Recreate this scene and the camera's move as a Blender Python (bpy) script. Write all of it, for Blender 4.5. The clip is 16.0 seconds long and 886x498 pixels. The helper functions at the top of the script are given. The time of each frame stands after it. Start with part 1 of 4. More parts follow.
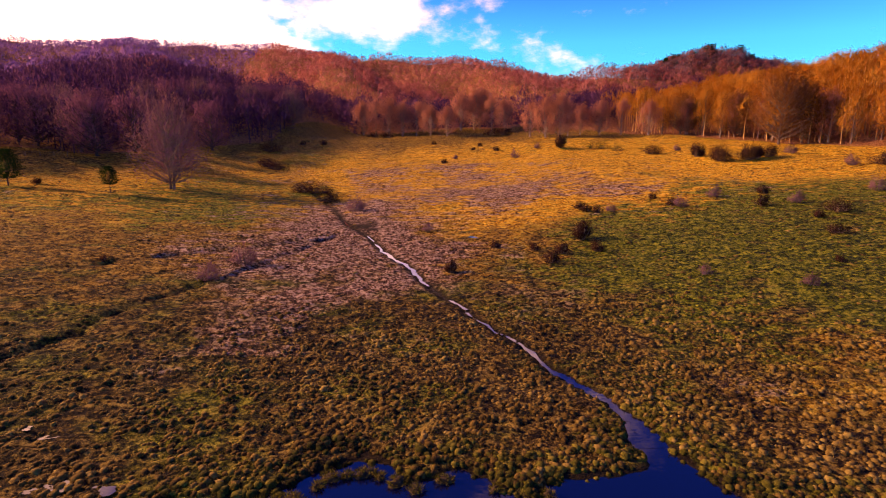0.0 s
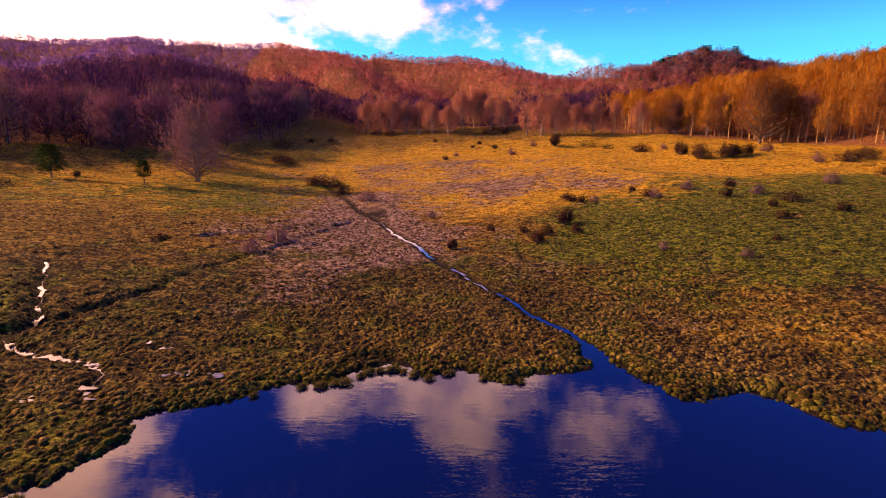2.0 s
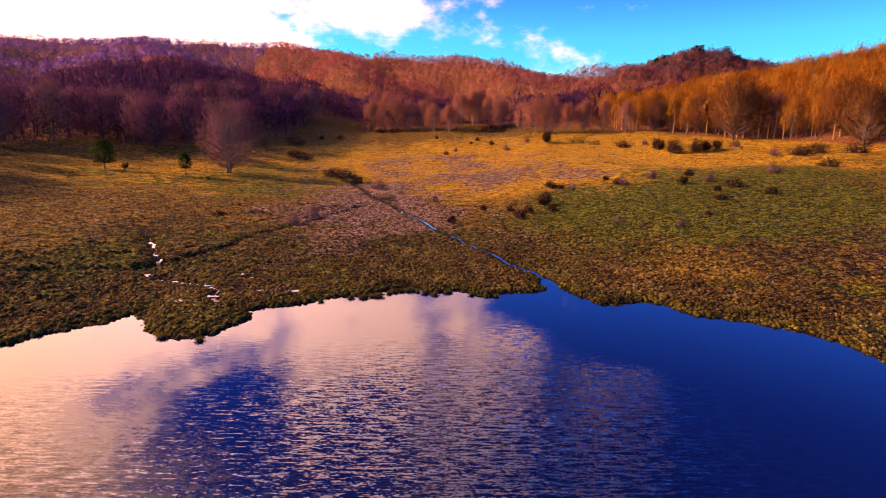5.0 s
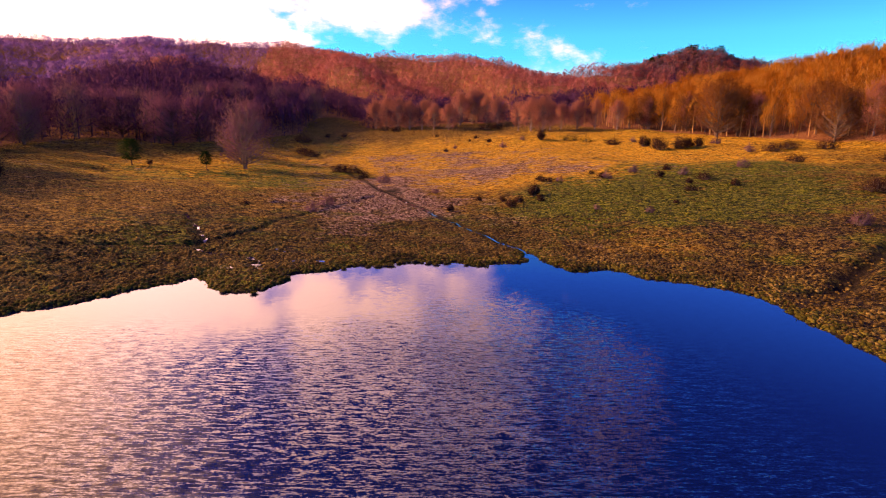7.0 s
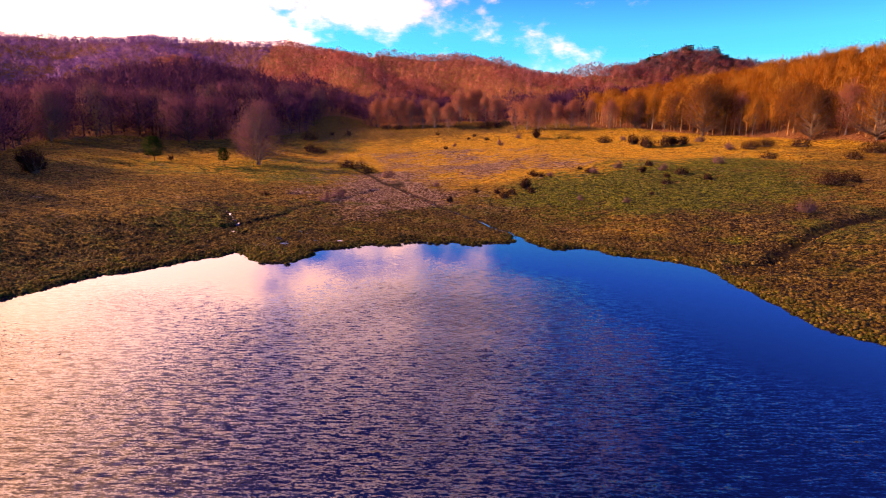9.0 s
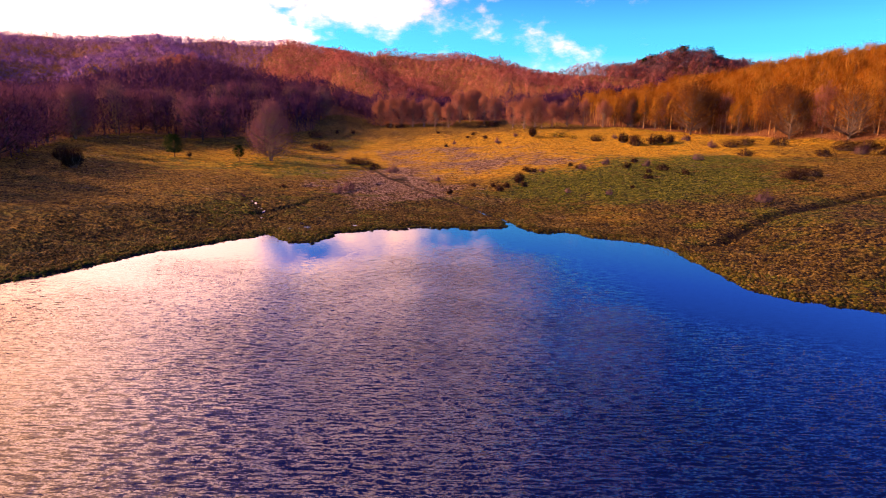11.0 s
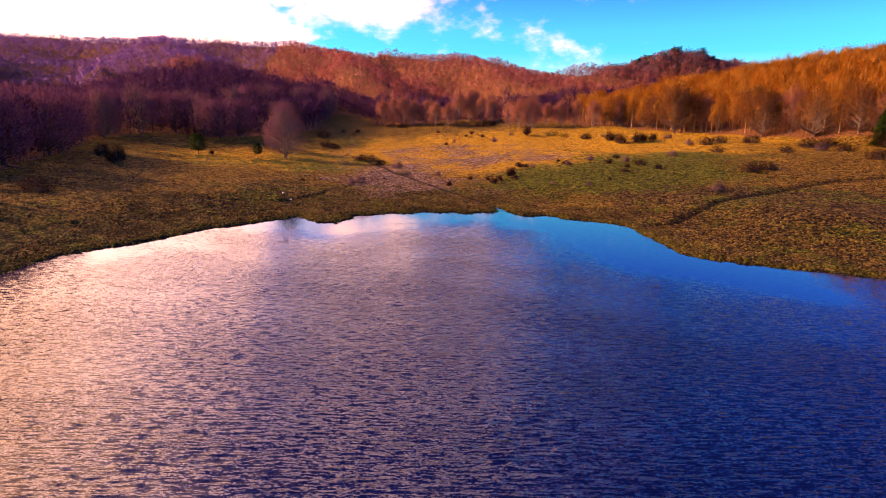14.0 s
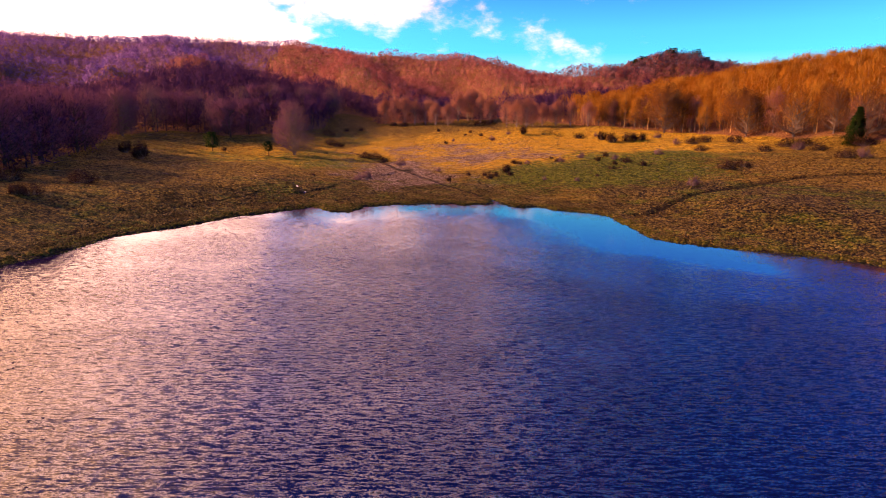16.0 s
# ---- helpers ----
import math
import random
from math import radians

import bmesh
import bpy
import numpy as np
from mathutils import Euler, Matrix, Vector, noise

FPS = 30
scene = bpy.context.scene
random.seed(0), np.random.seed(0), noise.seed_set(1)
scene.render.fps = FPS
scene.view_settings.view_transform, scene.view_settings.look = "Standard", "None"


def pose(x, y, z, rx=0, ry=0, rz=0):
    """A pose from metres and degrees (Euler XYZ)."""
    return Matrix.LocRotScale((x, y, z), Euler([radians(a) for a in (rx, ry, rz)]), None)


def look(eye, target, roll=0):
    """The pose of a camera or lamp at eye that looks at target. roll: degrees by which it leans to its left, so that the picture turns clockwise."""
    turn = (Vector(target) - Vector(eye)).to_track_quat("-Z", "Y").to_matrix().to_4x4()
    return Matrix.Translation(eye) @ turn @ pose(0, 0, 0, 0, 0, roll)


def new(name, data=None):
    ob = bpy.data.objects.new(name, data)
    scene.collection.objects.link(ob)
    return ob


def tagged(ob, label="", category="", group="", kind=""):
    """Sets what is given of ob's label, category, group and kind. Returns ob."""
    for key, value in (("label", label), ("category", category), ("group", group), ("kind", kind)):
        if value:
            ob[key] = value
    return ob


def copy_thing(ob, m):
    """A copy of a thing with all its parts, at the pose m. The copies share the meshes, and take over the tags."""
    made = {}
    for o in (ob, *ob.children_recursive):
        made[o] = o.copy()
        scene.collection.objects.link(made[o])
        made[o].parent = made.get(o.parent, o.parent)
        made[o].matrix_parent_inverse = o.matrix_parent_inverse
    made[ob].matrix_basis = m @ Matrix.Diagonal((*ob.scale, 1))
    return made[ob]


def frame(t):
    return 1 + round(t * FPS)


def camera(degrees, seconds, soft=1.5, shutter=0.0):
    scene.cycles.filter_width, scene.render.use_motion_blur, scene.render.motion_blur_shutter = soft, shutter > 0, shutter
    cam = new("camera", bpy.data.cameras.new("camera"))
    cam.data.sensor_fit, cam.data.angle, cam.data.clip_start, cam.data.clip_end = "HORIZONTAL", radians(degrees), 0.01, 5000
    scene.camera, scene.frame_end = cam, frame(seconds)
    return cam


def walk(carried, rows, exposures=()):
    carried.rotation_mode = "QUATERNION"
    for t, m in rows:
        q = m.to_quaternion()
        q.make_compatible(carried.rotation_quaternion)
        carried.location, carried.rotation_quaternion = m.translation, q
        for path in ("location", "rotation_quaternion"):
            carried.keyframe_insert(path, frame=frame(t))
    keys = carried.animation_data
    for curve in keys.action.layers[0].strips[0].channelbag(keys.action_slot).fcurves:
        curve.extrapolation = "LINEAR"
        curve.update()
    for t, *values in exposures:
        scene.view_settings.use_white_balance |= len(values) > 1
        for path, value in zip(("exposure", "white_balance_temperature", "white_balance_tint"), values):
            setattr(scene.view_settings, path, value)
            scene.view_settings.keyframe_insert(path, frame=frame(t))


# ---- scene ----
cam = camera(76.8, 16.0, soft=1.1)
PATH = [
    (0, (-0.086, 1.015, 17.059), (-0.073, 2.974, 16.655), 0.8),
    (0.5, (-0.208, -2.015, 17.042), (-0.195, -0.056, 16.636), 0.9),
    (1, (-0.309, -5.104, 17.022), (-0.298, -3.146, 16.616), 0.8),
    (1.5, (-0.408, -8.228, 17.034), (-0.397, -6.27, 16.627), 0.9),
    (2, (-0.49, -11.4, 17.031), (-0.477, -9.442, 16.622), 1.0),
    (2.5, (-0.55, -14.661, 17.015), (-0.537, -12.703, 16.605), 0.9),
    (3, (-0.529, -18.053, 16.986), (-0.518, -16.095, 16.575), 0.9),
    (3.5, (-0.511, -21.461, 16.951), (-0.501, -19.504, 16.538), 0.9),
    (4, (-0.549, -24.758, 16.951), (-0.539, -22.802, 16.537), 1.0),
    (6.5, (-0.598, -41.185, 17.149), (-0.588, -39.231, 16.726), 1.0),
    (7, (-0.602, -44.458, 17.171), (-0.592, -42.503, 16.747), 0.9),
    (7.5, (-0.655, -47.674, 17.234), (-0.645, -45.719, 16.81), 0.9),
    (8, (-0.696, -50.857, 17.303), (-0.685, -48.904, 16.875), 1.0),
    (8.5, (-0.646, -54.066, 17.344), (-0.637, -52.112, 16.916), 0.9),
    (9, (-0.595, -57.27, 17.385), (-0.585, -55.317, 16.955), 1.0),
    (11.5, (-0.943, -73.281, 17.683), (-0.932, -71.329, 17.246), 1.1),
    (12, (-1.034, -76.36, 17.734), (-1.023, -74.409, 17.296), 1.1),
    (12.5, (-1.086, -79.406, 17.789), (-1.075, -77.454, 17.351), 1.1),
    (13, (-1.082, -82.462, 17.843), (-1.071, -80.511, 17.404), 1.1),
    (13.5, (-1.038, -85.544, 17.89), (-1.026, -83.593, 17.45), 1.1),
    (14, (-0.975, -88.652, 17.944), (-0.964, -86.701, 17.505), 1.0),
    (14.5, (-0.934, -91.772, 18.007), (-0.923, -89.822, 17.566), 1.1),
    (15, (-0.963, -94.898, 18.076), (-0.95, -92.948, 17.634), 1.1),
    (15.5, (-1.077, -98.05, 18.144), (-1.064, -96.099, 17.702), 1.1),
    (16, (-1.24, -101.225, 18.209), (-1.226, -99.274, 17.766), 1.2),
]
walk(cam, [(t, look(eye, target, roll)) for t, eye, target, roll in PATH],
     [(0.0, 0.82, 7600, 42), (16.0, 0.9, 7600, 42)])

# ---- lie of the land (metres; the pond's surface is z = 0) ----
SHORE = [
    (-54.5, -35), (-52, -26), (-51.5, -17), (-46, -9), (-42, -1), (-40, 4.4), (-36, 7.6), (-32.5, 13), (-30, 15), (-28, 19),
    (-27.4, 16.6), (-24, 12.7), (-20.5, 12), (-18, 16.6), (-18.3, 19.7), (-14.6, 21.2), (-11, 24), (-8, 25), (-4, 28),
    (-0.8, 26), (1.3, 27.2), (4.3, 24.7), (6.1, 26.3), (11, 27.3), (10.9, 30.0), (12.1, 32.4), (13.0, 29), (14.5, 25.4),
    (16.5, 22.6), (21.2, 24), (24, 20), (28.3, 18), (33.2, 13.5), (33.8, 6), (34.1, -3), (34.6, -10), (38, -13.5),
    (45, -17.5), (51.5, -20), (60.3, -27), (67, -45), (66, -75), (54, -112), (26, -140), (-12, -148), (-46, -132), (-63, -98), (-61, -62)]
# brook, then the ditches and runnels that reach the pond
BROOK = [(12.2, 29.5), (11.8, 32.5), (10.2, 36), (8.2, 39.5), (6.3, 45), (4.8, 46.9), (2.8, 51), (2.1, 52.8), (-0.5, 57.8), (-2.3, 62.8), (-3.6, 67.5), (-6.7, 73.5),
         (-9.5, 81), (-10.5, 84.7), (-16, 96), (-18.5, 103.5), (-24.5, 121), (-36.6, 148), (-43, 156), (-51, 170), (-63, 174.5)]
DITCH_WEST = [(-16, 87), (-20.5, 70.6), (-24.6, 56.7), (-27.3, 49), (-28.4, 41), (-30.5, 36), (-33, 32), (-42, 26), (-56, 22)]
DITCH_EAST = [(35.5, 9), (43, 14), (50.6, 20), (68.5, 30.8), (88, 41), (113.6, 43.4)]
FURROWS = [[(-8, 104), (2, 106), (14, 113), (28, 124), (44, 138)], [(-36, 152), (-26, 166), (-10, 184)], [(-40, 60), (-34, 68), (-26, 76), (-17, 84)], [(-112, 112), (-96, 104), (-70, 108), (-48, 112)], [(60, 128), (80, 126), (104, 118)]]
RUNNEL = [(-22.6, 20.5), (-23.0, 22), (-24.2, 25.2), (-25.8, 26.5), (-28, 27), (-30.8, 27.6), (-33.2, 29.4), (-33.8, 33), (-35.6, 36), (-38.8, 41), (-43.3, 48.5)]


def smooth_line(points, closed=False, steps=6):
    """A Catmull-Rom line through the points."""
    p = np.array(points, float)
    n = len(p)
    out = []
    for i in range(n if closed else n - 1):
        a, b, c, d = (p[(i + k) % n] if closed else p[min(max(i + k, 0), n - 1)] for k in (-1, 0, 1, 2))
        for s in np.arange(steps) / steps:
            out.append(0.5 * (2 * b + (c - a) * s + (2 * a - 5 * b + 4 * c - d) * s * s + (3 * b - a - 3 * c + d) * s ** 3))
    if not closed:
        out.append(p[-1])
    return np.array(out)


def line_distance(x, y, line, closed=False):
    """Distance from points to a line, and the share of the way along it."""
    best, share = np.full(x.shape, 1e9), np.zeros(x.shape)
    ends = list(zip(line, np.roll(line, -1, 0) if closed else line[1:]))
    ends = ends if closed else ends[:len(line) - 1]
    for i, (a, b) in enumerate(ends):
        dx, dy = b - a
        s = np.clip(((x - a[0]) * dx + (y - a[1]) * dy) / max(dx * dx + dy * dy, 1e-9), 0, 1)
        d = np.hypot(x - a[0] - s * dx, y - a[1] - s * dy)
        near = d < best
        best, share = np.where(near, d, best), np.where(near, (i + s) / len(ends), share)
    return best, share


def inside(x, y, line):
    odd = np.zeros(x.shape, bool)
    for a, b in zip(line, np.roll(line, -1, 0)):
        if a[1] != b[1]:
            odd ^= ((a[1] > y) != (b[1] > y)) & (x < (b[0] - a[0]) * (y - a[1]) / (b[1] - a[1]) + a[0])
    return odd


rng = np.random.default_rng(7)
WAVES = [(rng.uniform(0, 6.28), rng.uniform(0, 6.28), rng.uniform(0.75, 1.3)) for _ in range(40)]


def rumple(x, y, size, octaves=3, first=0):
    """Soft random unevenness of about -1 to 1, with humps of about the given size."""
    total, amp = 0, 1.0
    for o in range(octaves):
        s = 0
        for k in range(5):
            turn, shift, w = WAVES[(first + o * 5 + k) % 40]
            f = 6.28 / size * w
            s = s + np.sin(f * (x * np.cos(turn) + y * np.sin(turn)) + shift + 1.3 * np.sin(0.53 * f * (y * np.cos(turn) - x * np.sin(turn)) + 2 * shift))
        total = total + amp * s / 2.6
        amp, size = amp * 0.5, size * 0.47
    return total / 1.5


def meander(points, by, seed):
    """A smooth line with small random kinks, as running water cuts them."""
    p = smooth_line(points, steps=14)
    return p + by * np.stack([rumple(p[:, 0], p[:, 1], 5.5, 3, seed), rumple(p[:, 0], p[:, 1], 5.5, 3, seed + 9)], 1)


FURROW_LINES = [smooth_line(f) for f in FURROWS]
SHORE_LINE, BROOK_LINE, DITCH_LINE, EAST_LINE, RUNNEL_LINE = (
    smooth_line(SHORE, True, 5), meander(BROOK, 0.2, 1), meander(DITCH_WEST, 0.5, 4), smooth_line(DITCH_EAST), meander(RUNNEL, 0.5, 6))
def ease(v, a, b):
    s = np.clip((v - a) / (b - a), 0, 1)
    return s * s * (3 - 2 * s)


def valley_x(y):
    return np.interp(y, [-400, 0, 27, 56, 80, 115, 160, 220, 300, 358, 500, 700], [20, 18, 12, 0, -11, -27, -38, -48, -58, -66, -80, -90])


def bump(x, y, cx, cy, rx, ry, turn=0.0):
    c, s = math.cos(radians(turn)), math.sin(radians(turn))
    u, v = (x - cx) * c + (y - cy) * s, (y - cy) * c - (x - cx) * s
    return np.exp(-(u / rx) ** 2 - (v / ry) ** 2)


def hills(x, y):
    """The broad forms: valley, meadow and the wooded hills."""
    d = x - valley_x(y)
    z = np.interp(y, [-400, 27, 56, 86, 115, 150, 190, 231, 292, 330, 2000], [0, 0, 0.7, 1.2, 2, 3, 5, 8.5, 13.5, 17, 17])
    reach = np.where(d > 0, 190, 170) * np.tanh(np.abs(d) / np.where(d > 0, 190, 170))
    z = z + np.where(d > 0, 0.089 * (np.sqrt(reach ** 2 + 225) - 15), 0.082 * (np.sqrt(reach ** 2 + 900) - 30))
    z = z + 2.2 * bump(x, y, 60, 2, 18, 25)
    # wooded slope east of the meadow
    edge = x - (128 + 0.12 * np.maximum(y - 200, 0) + 0.1 * np.maximum(150 - y, 0))
    z = z + 36 * (1 - np.exp(-np.maximum(edge, 0) / 95)) * ease(y, -150, 60) * (1 - 0.85 * ease(y, 260, 430))
    # pine-topped knoll, dark hill west of the valley, wood on the near west side
    z = z + 35 * bump(x, y, 268, 590, 85, 110)
    z = z + 20 * bump(x, y, -165, 335, 80, 120, 12) - 22 * bump(x, y, 138, 450, 62, 75) - 20 * bump(x, y, -88, 430, 42, 80)
    z = z + 16 * ease(-x - 0.35 * np.maximum(y - 60, 0), 95, 330) * ease(y, -200, 20) * (1 - ease(y, 120, 260))
    z = z - 15 * ease(-x, 172, 270) * ease(y, 110, 230) * (1 - ease(y, 420, 600))
    # the long ridge behind, with its spurs
    crest = np.interp(x, [-2500, -700, -480, -250, -160, -30, 50, 190, 420, 2500], [91, 111, 110, 109, 103, 98, 88, 56, 47, 46])
    spur = 0.5 + 0.5 * np.sin((x + 0.3 * y) / 38 + 1.1 * np.sin(y / 130) + 0.6)
    rise = np.clip((y - 300) / 560, 0, 1)
    z = z + crest * rise ** 1.3 * np.where(y > 860, np.exp(-((y - 860) / 600) ** 2), 1)
    z = z + 56 * (spur - 0.74) * np.clip((y - 312) / 150, 0, 1) * np.sqrt(np.clip((850 - y) / 380, 0, 1)) * (1 - 0.9 * bump(x, y, 262, 590, 130, 130)) + 5 * rumple(x, y, 160, 2, 11) * ease(y, 320, 480)
    # gullies between the spurs
    z = z + 12 * np.sin((x + 0.35 * y) / 15 + 1.4 * np.sin(y / 75)) * ease(y, 335, 420) * (1 - 0.85 * ease(y, 560, 760)) * (1 - 0.8 * bump(x, y, 262, 590, 130, 130))
    return z


def channel(x, y, line, wide, deep):
    d, s = line_distance(x, y, line)
    return -deep * np.exp(-(d / wide) ** 2)


def ground_z(x, y):
    """Height of the ground, with banks, channels and humps."""
    x, y = np.asarray(x, float), np.asarray(y, float)
    z = hills(x, y)
    far = np.hypot(x, y - 20)
    z = z + 0.9 * rumple(x, y, 60, 2, 3) * ease(far, 60, 160)
    s, _ = line_distance(x, y, SHORE_LINE, True)
    s = np.where(inside(x, y, SHORE_LINE), -s, s)
    s = s + 0.35 * rumple(x, y, 3.0, 2, 20)
    land = 0.16 + (z - 0.1) * ease(s, 0, 26) + 0.10 * ease(s, 0, 2) + (0.07 * rumple(x, y, 2.6, 2, 8) + 0.17 * np.abs(rumple(x, y, 1.9, 3, 27)) * (1 - 0.8 * ease(y, 80, 110))) * ease(s, -1, 1.5)
    z = np.where(s > 0, np.minimum(land, 0.02 + 0.5 * s), np.maximum(-1.6, 0.35 * s))
    cut = channel(x, y, DITCH_LINE, 0.55, 0.36) * (1 + 0.35 * rumple(x, y, 9, 2, 17)) + channel(x, y, EAST_LINE, 1.3, 1.1) * (1 + 0.3 * rumple(x, y, 8, 2, 13)) + channel(x, y, RUNNEL_LINE, 0.7, 0.36)
    for f in FURROW_LINES:
        cut = cut + channel(x, y, f, 1.0, 0.4) * (1 + 0.7 * rumple(x, y, 7, 2, 19))
    z = np.where((s > 0) & (cut < -0.01), np.maximum(z + cut, np.minimum(z, 0.07)), z)
    return z + channel(x, y, BROOK_LINE, 0.6, 0.36)


# outline of the open meadow; outside it stands the wood
MEADOW = [(-97, 20), (-104, 50), (-116, 82), (-137, 131), (-134, 158), (-120, 176), (-104, 168), (-95, 182), (-80, 212), (-72, 240),
          (-76, 280), (-78, 312), (-68, 330), (-54, 322), (-46, 300), (-35, 296), (0, 302), (40, 296), (75, 256), (95, 228), (112, 200),
          (124, 172), (132, 140), (140, 110), (147, 80), (150, 30), (160, -100), (120, -250), (-150, -250), (-110, -60)]
MEADOW_LINE = smooth_line(MEADOW, True, 4)


def wood_depth(x, y):
    """How far into the wood a place lies; negative in the meadow."""
    d, _ = line_distance(x, y, MEADOW_LINE, True)
    return np.where(inside(x, y, MEADOW_LINE), -d, d)

# ---- daylight: low autumn sun to the left, broken cloud ----
SUN_AZIMUTH, SUN_HEIGHT = -80.0, 25.0
sun = new("sun", bpy.data.lights.new("sun", "SUN"))
sun.data.energy, sun.data.angle, sun.data.color = 5.0, radians(0.6), (1.0, 0.68, 0.33)
toward_sun = Vector((math.sin(radians(SUN_AZIMUTH)) * math.cos(radians(SUN_HEIGHT)), math.cos(radians(SUN_AZIMUTH)) * math.cos(radians(SUN_HEIGHT)), math.sin(radians(SUN_HEIGHT))))
sun.matrix_world = look((0, 0, 400), Vector((0, 0, 400)) - toward_sun)

world = bpy.data.worlds.new("sky")
scene.world = world
world.use_nodes = True
wt = world.node_tree
wt.nodes.clear()


def wnode(kind, **sockets):
    n = wt.nodes.new(kind)
    for k, v in sockets.items():
        key = int(k[1:]) if k[0] == "i" and k[1:].isdigit() else k
        if isinstance(v, bpy.types.NodeSocket):
            wt.links.new(v, n.inputs[key])
        else:
            n.inputs[key].default_value = v
    return n


def wmath(op, a, b=0.0, c=0.0, clamp=False):
    n = wnode("ShaderNodeMath", i0=a, i1=b, i2=c)
    n.operation, n.use_clamp = op, clamp
    return n.outputs[0]


sky = wt.nodes.new("ShaderNodeTexSky")
sky.sky_type, sky.sun_disc = "NISHITA", False
sky.sun_elevation, sky.sun_rotation = radians(SUN_HEIGHT), radians(SUN_AZIMUTH)
sky.altitude, sky.air_density, sky.dust_density, sky.ozone_density = 1200, 1.0, 0.6, 3.0
way = wt.nodes.new("ShaderNodeTexCoord").outputs["Generated"]
stretched = wnode("ShaderNodeVectorMath", i0=way, i1=(1.0, 1.0, 1.9))
stretched.operation = "MULTIPLY"


def cloud_noise(scale, detail, rough, seed):
    n = wnode("ShaderNodeTexNoise", Vector=stretched.outputs[0], Scale=scale, Detail=detail, Roughness=rough)
    n.noise_dimensions = "4D"
    n.inputs["W"].default_value = seed
    return n.outputs["Fac"]


def cloud_bank(azimuth, height, wide, gain):
    """A soft swelling of the cloud cover round one direction."""
    a, h = radians(azimuth), radians(height)
    dot = wnode("ShaderNodeVectorMath", i0=way, i1=(math.sin(a) * math.cos(h), math.cos(a) * math.cos(h), math.sin(h)))
    dot.operation = "DOT_PRODUCT"
    n = wnode("ShaderNodeMapRange", Value=dot.outputs["Value"], i1=math.cos(radians(wide)), i2=1.0, i3=0.0, i4=gain)
    n.interpolation_type = "SMOOTHSTEP"
    return n.outputs[0]


cover = wmath("ADD", 0.16, wmath("MULTIPLY", wmath("SUBTRACT", cloud_noise(8.5, 7.0, 0.62, 3.1), 0.5), 2.4))
cover = wmath("ADD", cover, wmath("MULTIPLY", wmath("SUBTRACT", cloud_noise(2.2, 3.0, 0.5, 1.7), 0.5), 0.5))
for bank in ((-37, 8, 25, 1.0), (-16, 9, 8, 0.35), (-60, 26, 28, 1.0), (1.5, 14.0, 8, 0.36), (11.6, 7.9, 1.7, 0.26), (-6.5, 11, 5, 0.2), (-3, 8.5, 4, 0.2), (-10, 22.5, 10, 0.62), (3, 24, 10, 0.6), (-21, 28, 6, -0.22), (-16, 20, 6, 0.22), (-25, 17, 9, 0.35), (-17, 35, 10, -0.04), (10, 31, 12, 0.24), (-9, 46, 13, 0.15), (4, 42, 9, 0.34), (-44, 44, 22, 0.55), (-33, 33, 9, 0.25), (-9, 16, 9, 0.45), (20, 30, 8, 0.28), (30, 10, 16, -0.3), (42, 36, 22, -0.6), (30, 48, 22, -0.4)):
    cover = wmath("ADD", cover, cloud_bank(*bank))
mask = wnode("ShaderNodeMapRange", Value=cover, i1=0.30, i2=1.12, i3=0.0, i4=1.0)
mask.interpolation_type = "SMOOTHSTEP"
height = wnode("ShaderNodeSeparateXYZ", Vector=way)
dim = wnode("ShaderNodeMapRange", Value=height.outputs[2], i1=0.36, i2=0.62, i3=1.0, i4=0.36)
glow = wmath("MULTIPLY", wmath("ADD", 1.6, cloud_bank(-62, SUN_HEIGHT, 60, 1.25)), dim.outputs[0])
warm = wnode("ShaderNodeMix")
warm.data_type = "RGBA"
wt.links.new(cloud_bank(-62, SUN_HEIGHT, 34, 0.9), warm.inputs[0])
warm.inputs[6].default_value, warm.inputs[7].default_value = (1.0, 0.66, 0.53, 1), (1.0, 0.56, 0.27, 1)
cloud = wnode("ShaderNodeVectorMath", i0=warm.outputs[2])
cloud.operation = "SCALE"
wt.links.new(glow, cloud.inputs["Scale"])
SKY_STRENGTH = 0.115
vivid = wnode("ShaderNodeHueSaturation", Hue=0.482, Saturation=1.85, Value=1.28, Color=sky.outputs[0])
# pale cyan towards the horizon, deep blue higher up
aloft = wt.nodes.new("ShaderNodeValToRGB")
wt.links.new(height.outputs[2], aloft.inputs[0])
aloft.color_ramp.elements.new(0.2)
for el, (at, tone) in zip(aloft.color_ramp.elements, ((0.15, (1.0, 1.0, 1.0, 1)), (0.25, (0.38, 0.48, 1.35, 1)), (0.40, (0.21, 0.22, 0.88, 1)))):
    el.position, el.color = at, tone
deep = wnode("ShaderNodeVectorMath", i0=vivid.outputs[0], i1=aloft.outputs[0])
deep.operation = "MULTIPLY"
sky_light = wnode("ShaderNodeVectorMath", i0=deep.outputs[0])
sky_light.operation = "SCALE"
sky_light.inputs["Scale"].default_value = SKY_STRENGTH
both = wnode("ShaderNodeMix")
both.data_type = "RGBA"
wt.links.new(mask.outputs[0], both.inputs[0])
wt.links.new(sky_light.outputs[0], both.inputs[6])
wt.links.new(cloud.outputs[0], both.inputs[7])
back = wnode("ShaderNodeBackground", Color=both.outputs[2], Strength=1.0)
wt.links.new(back.outputs[0], wnode("ShaderNodeOutputWorld").inputs[0])

# ---- materials ----


